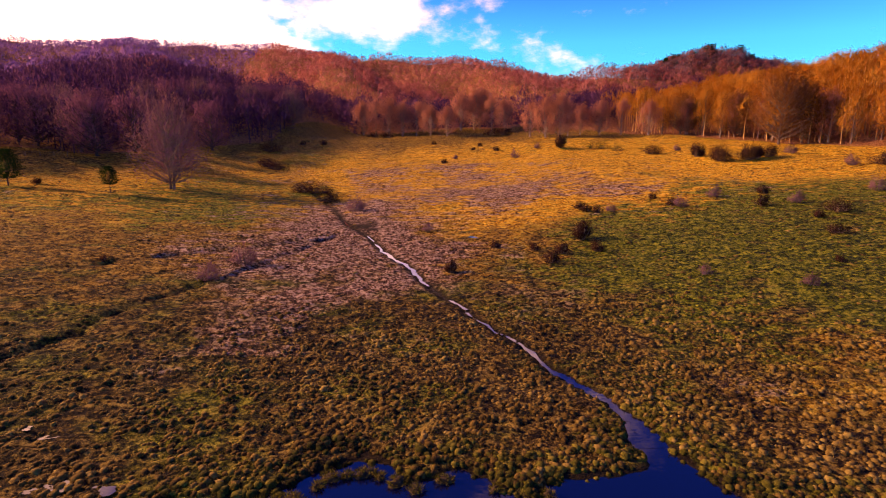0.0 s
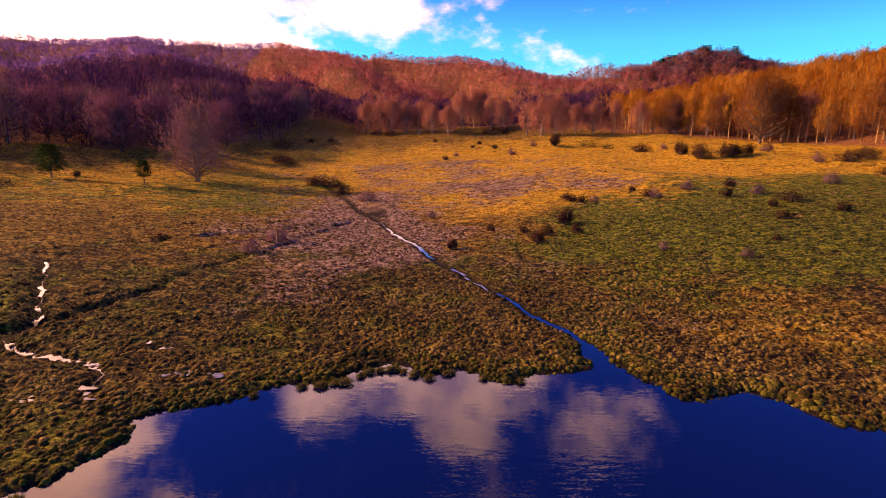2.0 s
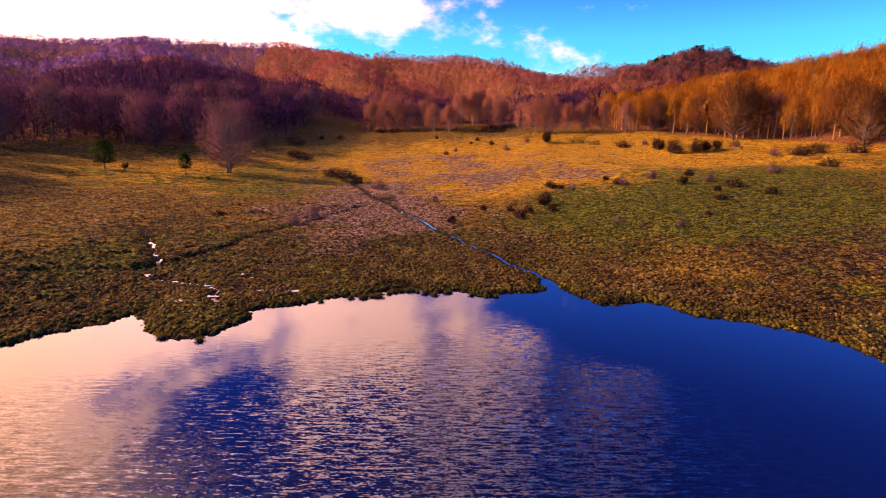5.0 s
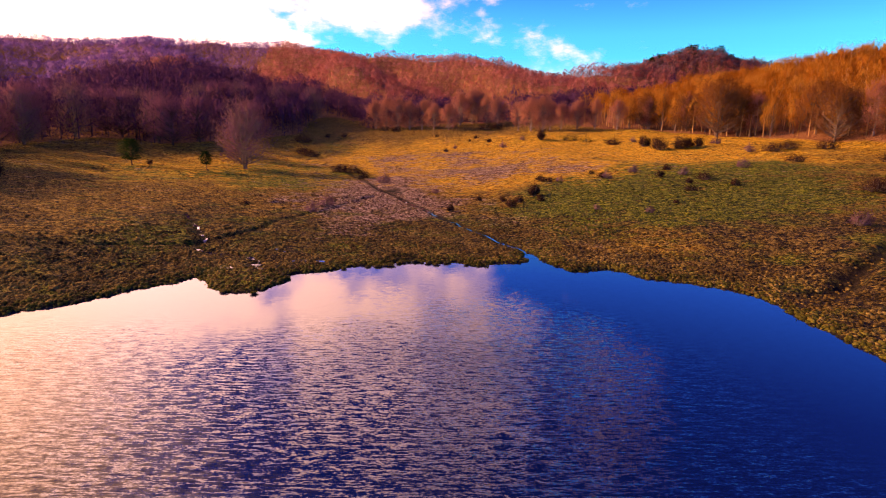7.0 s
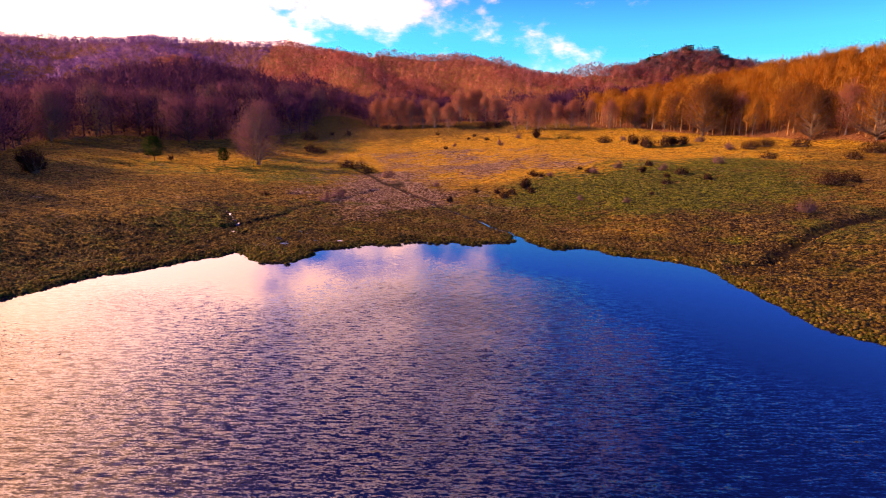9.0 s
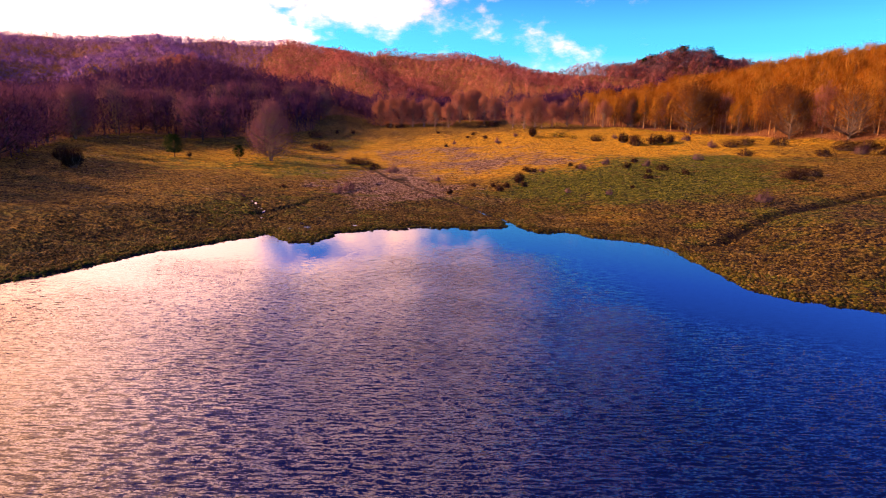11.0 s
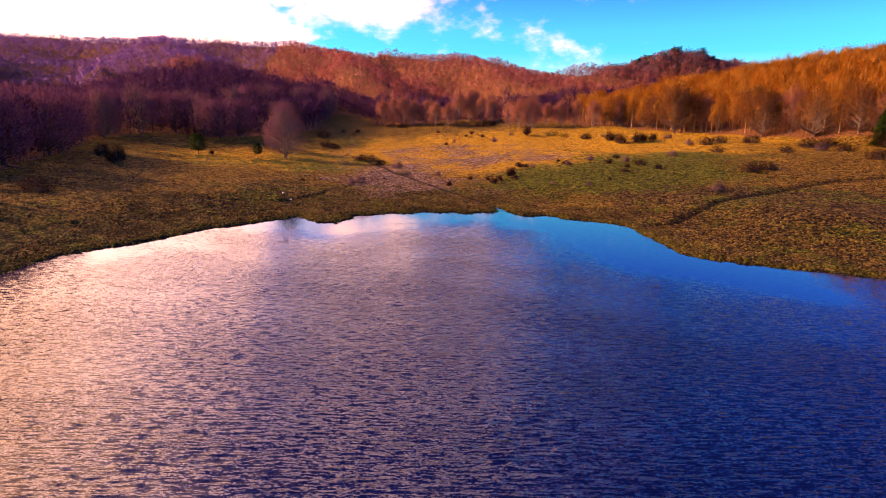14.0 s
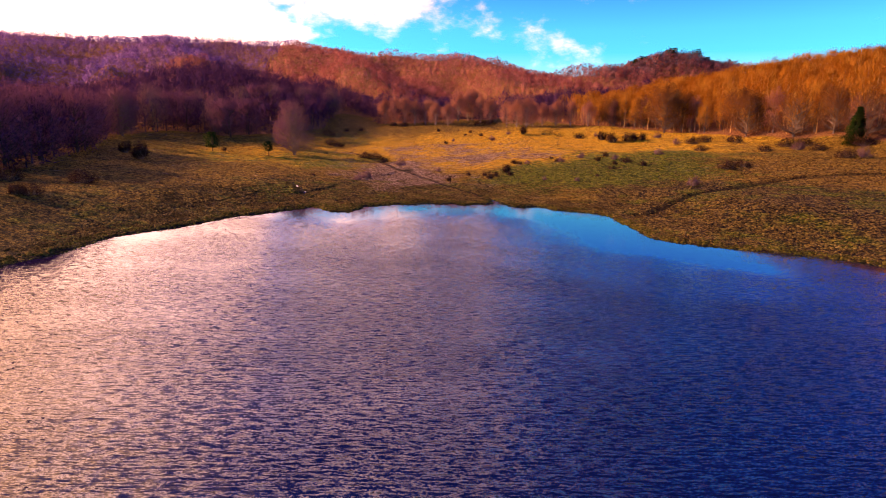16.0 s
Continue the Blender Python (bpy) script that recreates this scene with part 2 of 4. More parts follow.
def material(name, rough=0.9, spec=0.2):
    m = bpy.data.materials.new(name)
    m.use_nodes = True
    bsdf = m.node_tree.nodes["Principled BSDF"]
    bsdf.inputs["Roughness"].default_value = rough
    bsdf.inputs["Specular IOR Level"].default_value = spec
    return m, m.node_tree, bsdf


def put(tree, socket, value):
    if isinstance(value, bpy.types.NodeSocket):
        tree.links.new(value, socket)
    else:
        socket.default_value = value


def noise_of(tree, scale, detail=4.0, rough=0.55, coord="Object", stretch=None, distort=0.0):
    c = tree.nodes.new("ShaderNodeTexCoord").outputs[coord]
    if stretch:
        mp = tree.nodes.new("ShaderNodeMapping")
        tree.links.new(c, mp.inputs[0])
        mp.inputs["Scale"].default_value = stretch[:3]
        mp.inputs["Rotation"].default_value = (0, 0, stretch[3] if len(stretch) > 3 else 0)
        c = mp.outputs[0]
    n = tree.nodes.new("ShaderNodeTexNoise")
    tree.links.new(c, n.inputs["Vector"])
    n.inputs["Scale"].default_value, n.inputs["Detail"].default_value, n.inputs["Roughness"].default_value, n.inputs["Distortion"].default_value = scale, detail, rough, distort
    return n.outputs["Fac"]


def ramp(tree, fac, stops):
    n = tree.nodes.new("ShaderNodeValToRGB")
    e = n.color_ramp.elements
    while len(e) < len(stops):
        e.new(0.5)
    for el, (p, col) in zip(e, stops):
        el.position, el.color = p, (*col, 1) if isinstance(col, tuple) else (col, col, col, 1)
    put(tree, n.inputs[0], fac)
    return n.outputs[0]


def mix(tree, fac, a, b, how="MIX"):
    n = tree.nodes.new("ShaderNodeMix")
    n.data_type, n.blend_type = "RGBA", how
    for s, v in ((n.inputs[0], fac), (n.inputs[6], a), (n.inputs[7], b)):
        put(tree, s, (*v, 1) if isinstance(v, tuple) else v)
    return n.outputs[2]


def calc(tree, op, a, b=0.0, clamp=False):
    n = tree.nodes.new("ShaderNodeMath")
    n.operation, n.use_clamp = op, clamp
    put(tree, n.inputs[0], a), put(tree, n.inputs[1], b)
    return n.outputs[0]


def attr(tree, name):
    n = tree.nodes.new("ShaderNodeAttribute")
    n.attribute_name = name
    return n.outputs["Fac"]


def relief(tree, bsdf, height, strength=0.5, distance=0.1):
    n = tree.nodes.new("ShaderNodeBump")
    n.inputs["Strength"].default_value, n.inputs["Distance"].default_value = strength, distance
    put(tree, n.inputs["Height"], height)
    tree.links.new(n.outputs[0], bsdf.inputs["Normal"])


def ground_material():
    m, t, b = material("meadow_and_litter", 0.95, 0.1)
    big, mid, strands = noise_of(t, 0.045, 5), noise_of(t, 0.32, 6, 0.6, stretch=(1, 1.8, 1)), noise_of(t, 2.8, 7, 0.74)
    clump = noise_of(t, 0.85, 6, 0.72, stretch=(1, 1.2, 1))
    cells = t.nodes.new("ShaderNodeTexVoronoi")
    t.links.new(t.nodes.new("ShaderNodeTexCoord").outputs["Object"], cells.inputs["Vector"])
    cells.inputs["Scale"].default_value = 2.1
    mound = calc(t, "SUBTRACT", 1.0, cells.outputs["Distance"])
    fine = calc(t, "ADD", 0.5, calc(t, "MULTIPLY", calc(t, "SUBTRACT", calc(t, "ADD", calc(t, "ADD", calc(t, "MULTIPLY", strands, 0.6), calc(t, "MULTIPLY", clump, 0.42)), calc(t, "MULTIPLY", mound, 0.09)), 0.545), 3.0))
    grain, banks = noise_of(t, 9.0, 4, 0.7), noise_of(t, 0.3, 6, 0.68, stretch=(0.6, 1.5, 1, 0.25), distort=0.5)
    # each tone darkens in the hollows, shading gaps between clumps by colour
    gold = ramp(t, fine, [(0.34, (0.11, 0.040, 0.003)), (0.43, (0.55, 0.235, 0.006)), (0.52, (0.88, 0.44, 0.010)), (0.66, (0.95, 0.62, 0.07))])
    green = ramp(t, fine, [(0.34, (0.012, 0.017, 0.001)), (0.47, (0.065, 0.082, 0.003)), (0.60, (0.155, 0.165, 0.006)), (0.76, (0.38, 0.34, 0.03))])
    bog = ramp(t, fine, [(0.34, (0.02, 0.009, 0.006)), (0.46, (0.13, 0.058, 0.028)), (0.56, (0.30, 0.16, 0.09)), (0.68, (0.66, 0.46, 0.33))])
    # wet growth's brown, darkened further for shade over the near field
    marsh_shade = ramp(t, fine, [(0.36, (0.008, 0.004, 0.002)), (0.48, (0.050, 0.029, 0.006)), (0.58, (0.13, 0.076, 0.013)), (0.72, (0.34, 0.22, 0.045))])
    marsh_shade = mix(t, ramp(t, noise_of(t, 0.11, 4, 0.6), [(0.48, 0.0), (0.60, 0.75)]), marsh_shade, green)
    litter = ramp(t, fine, [(0.34, (0.10, 0.034, 0.018)), (0.5, (0.36, 0.13, 0.05)), (0.72, (0.52, 0.25, 0.11))])
    is_green = ramp(t, calc(t, "ADD", attr(t, "green"), calc(t, "MULTIPLY", calc(t, "SUBTRACT", mid, 0.5), 1.5)), [(0.36, 0.0), (0.64, 1.0)])
    is_bog = ramp(t, calc(t, "ADD", attr(t, "bog"), calc(t, "MULTIPLY", calc(t, "SUBTRACT", mid, 0.5), 1.7)), [(0.38, 0.0), (0.66, 1.0)])
    is_wood = ramp(t, calc(t, "ADD", attr(t, "wood"), calc(t, "MULTIPLY", calc(t, "SUBTRACT", mid, 0.5), 0.8)), [(0.38, 0.0), (0.62, 1.0)])
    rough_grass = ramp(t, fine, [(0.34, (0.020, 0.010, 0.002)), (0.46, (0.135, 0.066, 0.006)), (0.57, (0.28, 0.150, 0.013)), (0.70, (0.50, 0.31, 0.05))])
    is_gold = ramp(t, calc(t, "ADD", attr(t, "gold"), calc(t, "MULTIPLY", calc(t, "SUBTRACT", mid, 0.5), 1.3)), [(0.32, 0.0), (0.68, 1.0)])
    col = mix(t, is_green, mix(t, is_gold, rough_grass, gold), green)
    # dark streaks colour in the shaded faces of low banks
    col = mix(t, ramp(t, banks, [(0.36, 0.8), (0.45, 0.0)]), col, marsh_shade)
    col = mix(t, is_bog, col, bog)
    col = mix(t, ramp(t, calc(t, "ADD", attr(t, "marsh_shade"), calc(t, "MULTIPLY", calc(t, "SUBTRACT", mid, 0.5), 1.2)), [(0.36, 0.0), (0.68, 1.0)]), col, marsh_shade)
    col = mix(t, is_wood, col, litter)
    # wet earth, and along the ditches their shadow as dark colour
    col = mix(t, ramp(t, attr(t, "mud_and_shade"), [(0.25, 0.0), (0.8, 1.0)]), col, (0.028, 0.018, 0.010))
    col = mix(t, 0.3, col, ramp(t, big, [(0.32, 0.55), (0.66, 1.0)]), "MULTIPLY")
    t.links.new(col, b.inputs["Base Color"])
    t.links.new(col, b.inputs["Sheen Tint"])
    t.links.new(calc(t, "ADD", 0.05, calc(t, "MULTIPLY", is_gold, 0.6)), b.inputs["Sheen Weight"])
    b.inputs["Sheen Roughness"].default_value = 0.6
    relief(t, b, calc(t, "ADD", calc(t, "ADD", calc(t, "MULTIPLY", strands, 0.8), calc(t, "MULTIPLY", clump, 1.6)), calc(t, "ADD", calc(t, "MULTIPLY", grain, 0.35), calc(t, "ADD", calc(t, "MULTIPLY", mound, 0.35), calc(t, "MULTIPLY", banks, 7.5)))), 1.0, 0.8)
    return m


def blade_material(name, low, mid_col, high):
    m, t, b = material(name, 0.85, 0.12)
    geo = t.nodes.new("ShaderNodeNewGeometry").outputs["Random Per Island"]
    patch, strand = noise_of(t, 0.16, 4), noise_of(t, 11.0, 4, 0.7, stretch=(1, 1, 0.35))
    pick = calc(t, "ADD", calc(t, "MULTIPLY", geo, 0.45), calc(t, "ADD", calc(t, "MULTIPLY", calc(t, "SUBTRACT", patch, 0.5), 1.1), calc(t, "MULTIPLY", calc(t, "SUBTRACT", strand, 0.28), 0.85)))
    col = ramp(t, pick, [(0.08, low), (0.45, mid_col), (0.9, high)])
    t.links.new(col, b.inputs["Base Color"])
    lucent, both_ways = t.nodes.new("ShaderNodeBsdfTranslucent"), t.nodes.new("ShaderNodeMixShader")
    t.links.new(col, lucent.inputs[0])
    both_ways.inputs[0].default_value = 0.45
    t.links.new(b.outputs[0], both_ways.inputs[1]), t.links.new(lucent.outputs[0], both_ways.inputs[2])
    t.links.new(both_ways.outputs[0], t.nodes["Material Output"].inputs[0])
    return m


def twig_material(name, low, mid_col, high, through_light=0.3, stem=(0.30, 0.19, 0.13)):
    """Thin twigs and last leaves, shaded as the rounded mass of the crown: part of the light passes on."""
    m = bpy.data.materials.new(name)
    m.use_nodes = True
    t = m.node_tree
    t.nodes.remove(t.nodes["Principled BSDF"])
    geo = t.nodes.new("ShaderNodeNewGeometry").outputs["Random Per Island"]
    pick = calc(t, "ADD", calc(t, "MULTIPLY", geo, 0.14), calc(t, "ADD", 0.08, calc(t, "MULTIPLY", attr(t, "tint"), 0.75)))
    col = mix(t, attr(t, "stem"), ramp(t, pick, [(0.0, low), (0.5, mid_col), (1.0, high)]), stem)
    lie, turn = t.nodes.new("ShaderNodeAttribute"), t.nodes.new("ShaderNodeVectorTransform")
    lie.attribute_name = "lie"
    turn.vector_type, turn.convert_from, turn.convert_to = "NORMAL", "OBJECT", "WORLD"
    t.links.new(lie.outputs["Vector"], turn.inputs[0])
    solid, lucent, both_ways = t.nodes.new("ShaderNodeBsdfDiffuse"), t.nodes.new("ShaderNodeBsdfTranslucent"), t.nodes.new("ShaderNodeMixShader")
    for n in (solid, lucent):
        t.links.new(col, n.inputs["Color"])
        t.links.new(turn.outputs[0], n.inputs["Normal"])
    both_ways.inputs[0].default_value = through_light
    t.links.new(solid.outputs[0], both_ways.inputs[1]), t.links.new(lucent.outputs[0], both_ways.inputs[2])
    t.links.new(both_ways.outputs[0], t.nodes["Material Output"].inputs[0])
    return m


def bark_material(name, dark, light, scale=3.0):
    m, t, b = material(name, 0.9, 0.15)
    n = noise_of(t, scale, 6, 0.65, stretch=(1, 1, 0.25))
    t.links.new(ramp(t, n, [(0.32, dark), (0.66, light)]), b.inputs["Base Color"])
    relief(t, b, n, 0.6, 0.04)
    return m


def water_material():
    m, t, b = material("pond_water", 0.03, 1.0)
    b.inputs["Base Color"].default_value = (0.001, 0.002, 0.022, 1)
    b.inputs["IOR"].default_value = 1.45
    stir = attr(t, "stir")
    t.links.new(calc(t, "ADD", 0.03, calc(t, "MULTIPLY", stir, 0.12)), b.inputs["Roughness"])
    # slopes of wind ripples: long crests across the wind, a finer chop on top, and gusts that raise or still them
    crest = noise_of(t, 1.0, 2, 0.5, stretch=(0.85, 5.0, 1, 0.06), distort=0.5)
    chop = noise_of(t, 1.0, 2, 0.5, stretch=(4.0, 11.0, 1, -0.15))
    cross = noise_of(t, 1.3, 2, 0.5)
    gust = ramp(t, noise_of(t, 0.07, 3, 0.5, stretch=(1, 1.6, 1)), [(0.35, 0.7), (0.62, 1.15)])
    rough = calc(t, "MULTIPLY", calc(t, "ADD", stir, 0.025), gust)
    off = lambda v, k: calc(t, "MULTIPLY", calc(t, "SUBTRACT", v, 0.5), k)
    tilt = t.nodes.new("ShaderNodeCombineXYZ")
    put(t, tilt.inputs[0], calc(t, "MULTIPLY", rough, calc(t, "ADD", off(cross, 0.35), off(chop, 0.2))))
    put(t, tilt.inputs[1], calc(t, "MULTIPLY", rough, calc(t, "ADD", off(crest, 1.25), off(chop, 1.1))))
    tilt.inputs[2].default_value = 1.0
    n = t.nodes.new("ShaderNodeVectorMath")
    n.operation = "NORMALIZE"
    t.links.new(tilt.outputs[0], n.inputs[0])
    t.links.new(n.outputs[0], b.inputs["Normal"])
    return m


GROUND = ground_material()
WATER = water_material()
GRASS = blade_material("tussock_grass", (0.030, 0.018, 0.006), (0.17, 0.100, 0.020), (0.50, 0.34, 0.085))
SEDGE = blade_material("green_sedge", (0.014, 0.013, 0.003), (0.095, 0.082, 0.009), (0.36, 0.27, 0.04))
# russet lightened in colour to stand for sun on the ridge
TWIGS = twig_material("russet_twigs", (0.25, 0.060, 0.080), (0.58, 0.165, 0.155), (0.82, 0.32, 0.27))
# orange of the last leaves, with the slope's sunlight added to the colour
ORANGE_TWIGS = twig_material("sunlit_orange_twigs", (0.34, 0.10, 0.012), (0.74, 0.27, 0.030), (0.92, 0.48, 0.08), 0.45, (0.80, 0.48, 0.18))
# shade on the west hill and in the valley is put into this colour
SHADE_TWIGS = twig_material("shade_purple_twigs", (0.065, 0.024, 0.090), (0.10, 0.037, 0.120), (0.15, 0.058, 0.145), 0.15, (0.10, 0.06, 0.09))
# plum tone holds the hill's shade for the western edge trees
SHADE_PLUM_TWIGS = twig_material("shade_plum_twigs", (0.15, 0.054, 0.130), (0.30, 0.110, 0.190), (0.46, 0.20, 0.26), 0.3)
ROSE_TWIGS = twig_material("rose_twigs", (0.36, 0.115, 0.085), (0.74, 0.31, 0.21), (0.90, 0.52, 0.37), 0.5)
# violet tint puts the haze of distance into the twigs
HAZY_TWIGS = twig_material("haze_violet_twigs", (0.15, 0.068, 0.30), (0.30, 0.14, 0.48), (0.44, 0.22, 0.52), 0.12)
MAUVE_TWIGS = twig_material("mauve_twigs", (0.12, 0.050, 0.085), (0.27, 0.130, 0.170), (0.45, 0.25, 0.28), 0.3)
BROWN_TWIGS = twig_material("brown_twigs", (0.11, 0.036, 0.012), (0.28, 0.105, 0.030), (0.48, 0.22, 0.06), 0.35)
SHRUB_TWIGS = twig_material("thorn_twigs", (0.016, 0.006, 0.006), (0.055, 0.021, 0.016), (0.12, 0.055, 0.036), 0.2)
NEEDLES = twig_material("pine_needles", (0.008, 0.018, 0.005), (0.024, 0.050, 0.010), (0.065, 0.10, 0.02), 0.2)
OLIVE_TWIGS = twig_material("olive_leaves", (0.03, 0.03, 0.004), (0.12, 0.11, 0.010), (0.30, 0.26, 0.03), 0.3)
BARK = bark_material("grey_beech_bark", (0.07, 0.042, 0.03), (0.30, 0.20, 0.14))
PALE_BARK = bark_material("pale_birch_bark", (0.16, 0.09, 0.06), (0.50, 0.36, 0.26))
PINE_BARK = bark_material("pine_bark", (0.06, 0.03, 0.02), (0.20, 0.10, 0.06))
WOOD = bark_material("weathered_wood", (0.10, 0.07, 0.05), (0.28, 0.22, 0.17), 6.0)
PEAT = bark_material("dark_peat", (0.012, 0.008, 0.005), (0.07, 0.045, 0.02), 4.0)
# bark darkened to go with the shade-coloured crowns
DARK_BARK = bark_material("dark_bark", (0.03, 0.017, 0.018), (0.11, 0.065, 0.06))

# ---- mesh helpers ----


def mesh_of(name, verts, tris, mat, **attributes):
    """A mesh from arrays of places and triangles, with point attributes."""
    verts, tris = np.asarray(verts, np.float32).reshape(-1, 3), np.asarray(tris, np.int32).reshape(-1, 3)
    me = bpy.data.meshes.new(name)
    me.vertices.add(len(verts)), me.loops.add(tris.size), me.polygons.add(len(tris))
    me.vertices.foreach_set("co", verts.ravel())
    me.loops.foreach_set("vertex_index", tris.ravel())
    me.polygons.foreach_set("loop_start", np.arange(0, tris.size, 3, dtype=np.int32))
    me.update(calc_edges=True)
    for key, values in attributes.items():
        values = np.asarray(values, np.float32)
        if key == "lie":
            me.attributes.new(key, "FLOAT_VECTOR", "POINT").data.foreach_set("vector", values.ravel())
        else:
            me.attributes.new(key, "FLOAT", "POINT").data.foreach_set("value", values.ravel())
    me.materials.append(mat)
    return me


def smooth_shade(me):
    me.polygons.foreach_set("use_smooth", np.ones(len(me.polygons), bool))
    return me


def part(name, me, parent, label=""):
    ob = new(name, me)
    ob.parent = parent
    return tagged(ob, label)


class Bits:
    """Gathers tapered stems and flat slivers into one set of triangles."""

    def __init__(self):
        self.v, self.f, self.n = [], [], 0

    def add(self, verts, tris):
        self.v.append(np.asarray(verts, float)), self.f.append(np.asarray(tris, int) + self.n)
        self.n += len(verts)

    def stem(self, points, radii, sides=5):
        points = np.asarray(points, float)
        rings = []
        for i, p in enumerate(points):
            d = points[min(i + 1, len(points) - 1)] - points[max(i - 1, 0)]
            d = d / max(np.linalg.norm(d), 1e-9)
            a = np.cross(d, (0.31, 0.95, 0.12))
            a /= max(np.linalg.norm(a), 1e-9)
            b = np.cross(d, a)
            ang = np.arange(sides) * 2 * math.pi / sides
            rings.append(p + radii[i] * (np.cos(ang)[:, None] * a + np.sin(ang)[:, None] * b))
        tris = []
        for i in range(len(points) - 1):
            for k in range(sides):
                a, b = i * sides + k, i * sides + (k + 1) % sides
                tris += [(a, b, b + sides), (a, b + sides, a + sides)]
        self.add(np.concatenate(rings), tris)

    def slivers(self, bases, ways, lengths, widths, r, droop=0.0):
        """Thin pointed triangles: twigs, blades or needles."""
        n = len(bases)
        side = np.cross(ways, r.normal(size=(n, 3)))
        side /= np.maximum(np.linalg.norm(side, axis=1, keepdims=True), 1e-9)
        tip = bases + ways * lengths[:, None]
        tip[:, 2] -= droop * lengths
        v = np.stack([bases - side * widths[:, None] / 2, bases + side * widths[:, None] / 2, tip], 1).reshape(-1, 3)
        self.add(v, np.arange(3 * n).reshape(-1, 3))

    def arrays(self):
        return np.concatenate(self.v), np.concatenate(self.f)


def unit(v):
    return v / np.maximum(np.linalg.norm(v, axis=-1, keepdims=True), 1e-9)


def crown_lie(v, middle, flat=0.8, seed=1):
    """Outward direction of a crown's twigs, one for each sliver, a little uneven."""
    r = np.random.default_rng(seed)
    base = np.repeat(v[::3], 3, 0)[:len(v)]
    out = unit((base - np.array([0, 0, middle])) * np.array([1, 1, flat]))
    return unit(out + np.repeat(r.normal(0, 0.15, (len(v) // 3 + 1, 3)), 3, 0)[:len(v)])


def scatter(proto, places, turns, sizes, tints):
    """Many copies of a few forms as one set of arrays. proto: list of (verts, tris, outward directions, stem marks); one is taken for each place in turn."""
    vs, fs, ts, ls, ms, n = [], [], [], [], [], 0
    for k, (v, f, lie, mark) in enumerate(proto):
        pick = np.arange(len(places)) % len(proto) == k
        p, a, s, ti = places[pick], turns[pick], sizes[pick], tints[pick]
        if not len(p):
            continue
        c, sn = np.cos(a)[:, None], np.sin(a)[:, None]
        x, y = v[None, :, 0] * s[:, :1], v[None, :, 1] * s[:, :1]
        out = np.stack([x * c - y * sn + p[:, :1], x * sn + y * c + p[:, 1:2], v[None, :, 2] * s[:, 1:] + p[:, 2:]], 2)
        vs.append(out.reshape(-1, 3))
        lx, ly = lie[None, :, 0], lie[None, :, 1]
        ls.append(np.stack([lx * c - ly * sn, lx * sn + ly * c, np.broadcast_to(lie[None, :, 2], (len(p), len(v)))], 2).reshape(-1, 3))
        ms.append(np.tile(mark, len(p)))
        fs.append((f[None] + (np.arange(len(p)) * len(v))[:, None, None]).reshape(-1, 3) + n)
        ts.append(np.repeat(ti, len(v)))
        n += len(p) * len(v)
    return np.concatenate(vs), np.concatenate(fs), dict(tint=np.concatenate(ts), lie=np.concatenate(ls), stem=np.concatenate(ms))


# ---- ground: one sheet, finest at the pond's edge ----


def spread(a, b, step, limit, growth=1.07):
    """Positions that are even between a and b and widen out to the limits."""
    mid = list(np.arange(a, b, step))
    out, s, p = [], step, b
    while p < limit[1]:
        out.append(p)
        s = min(s * growth, 60 if p < 1200 else 400)
        p += s
    low, s, p = [], step, a
    while p > limit[0]:
        s = min(s * growth, 60 if p > -1200 else 400)
        p -= s
        low.append(p)
    return np.array(low[::-1] + mid + out)


gx, gy = spread(-42, 44, 0.42, (-3500, 3500), 1.085), spread(8, 78, 0.42, (-1800, 4200), 1.055)
mx, my = np.meshgrid(gx, gy)
mz = ground_z(mx, my)
idx = np.arange(mx.size).reshape(mx.shape)
quads = np.stack([idx[:-1, :-1], idx[:-1, 1:], idx[1:, 1:], idx[1:, :-1]], -1).reshape(-1, 4)
tris = np.concatenate([quads[:, [0, 1, 2]], quads[:, [0, 2, 3]]])


def on_mesh(x, y):
    """Height of the ground sheet itself, between its points."""
    i, j = np.clip(np.searchsorted(gx, x) - 1, 0, len(gx) - 2), np.clip(np.searchsorted(gy, y) - 1, 0, len(gy) - 2)
    u, v = (x - gx[i]) / (gx[i + 1] - gx[i]), (y - gy[j]) / (gy[j + 1] - gy[j])
    a, b, c, d = mz[j, i], mz[j, i + 1], mz[j + 1, i + 1], mz[j + 1, i]
    return np.where(u >= v, a + u * (b - a) + v * (c - b), a + v * (d - a) + u * (c - d))


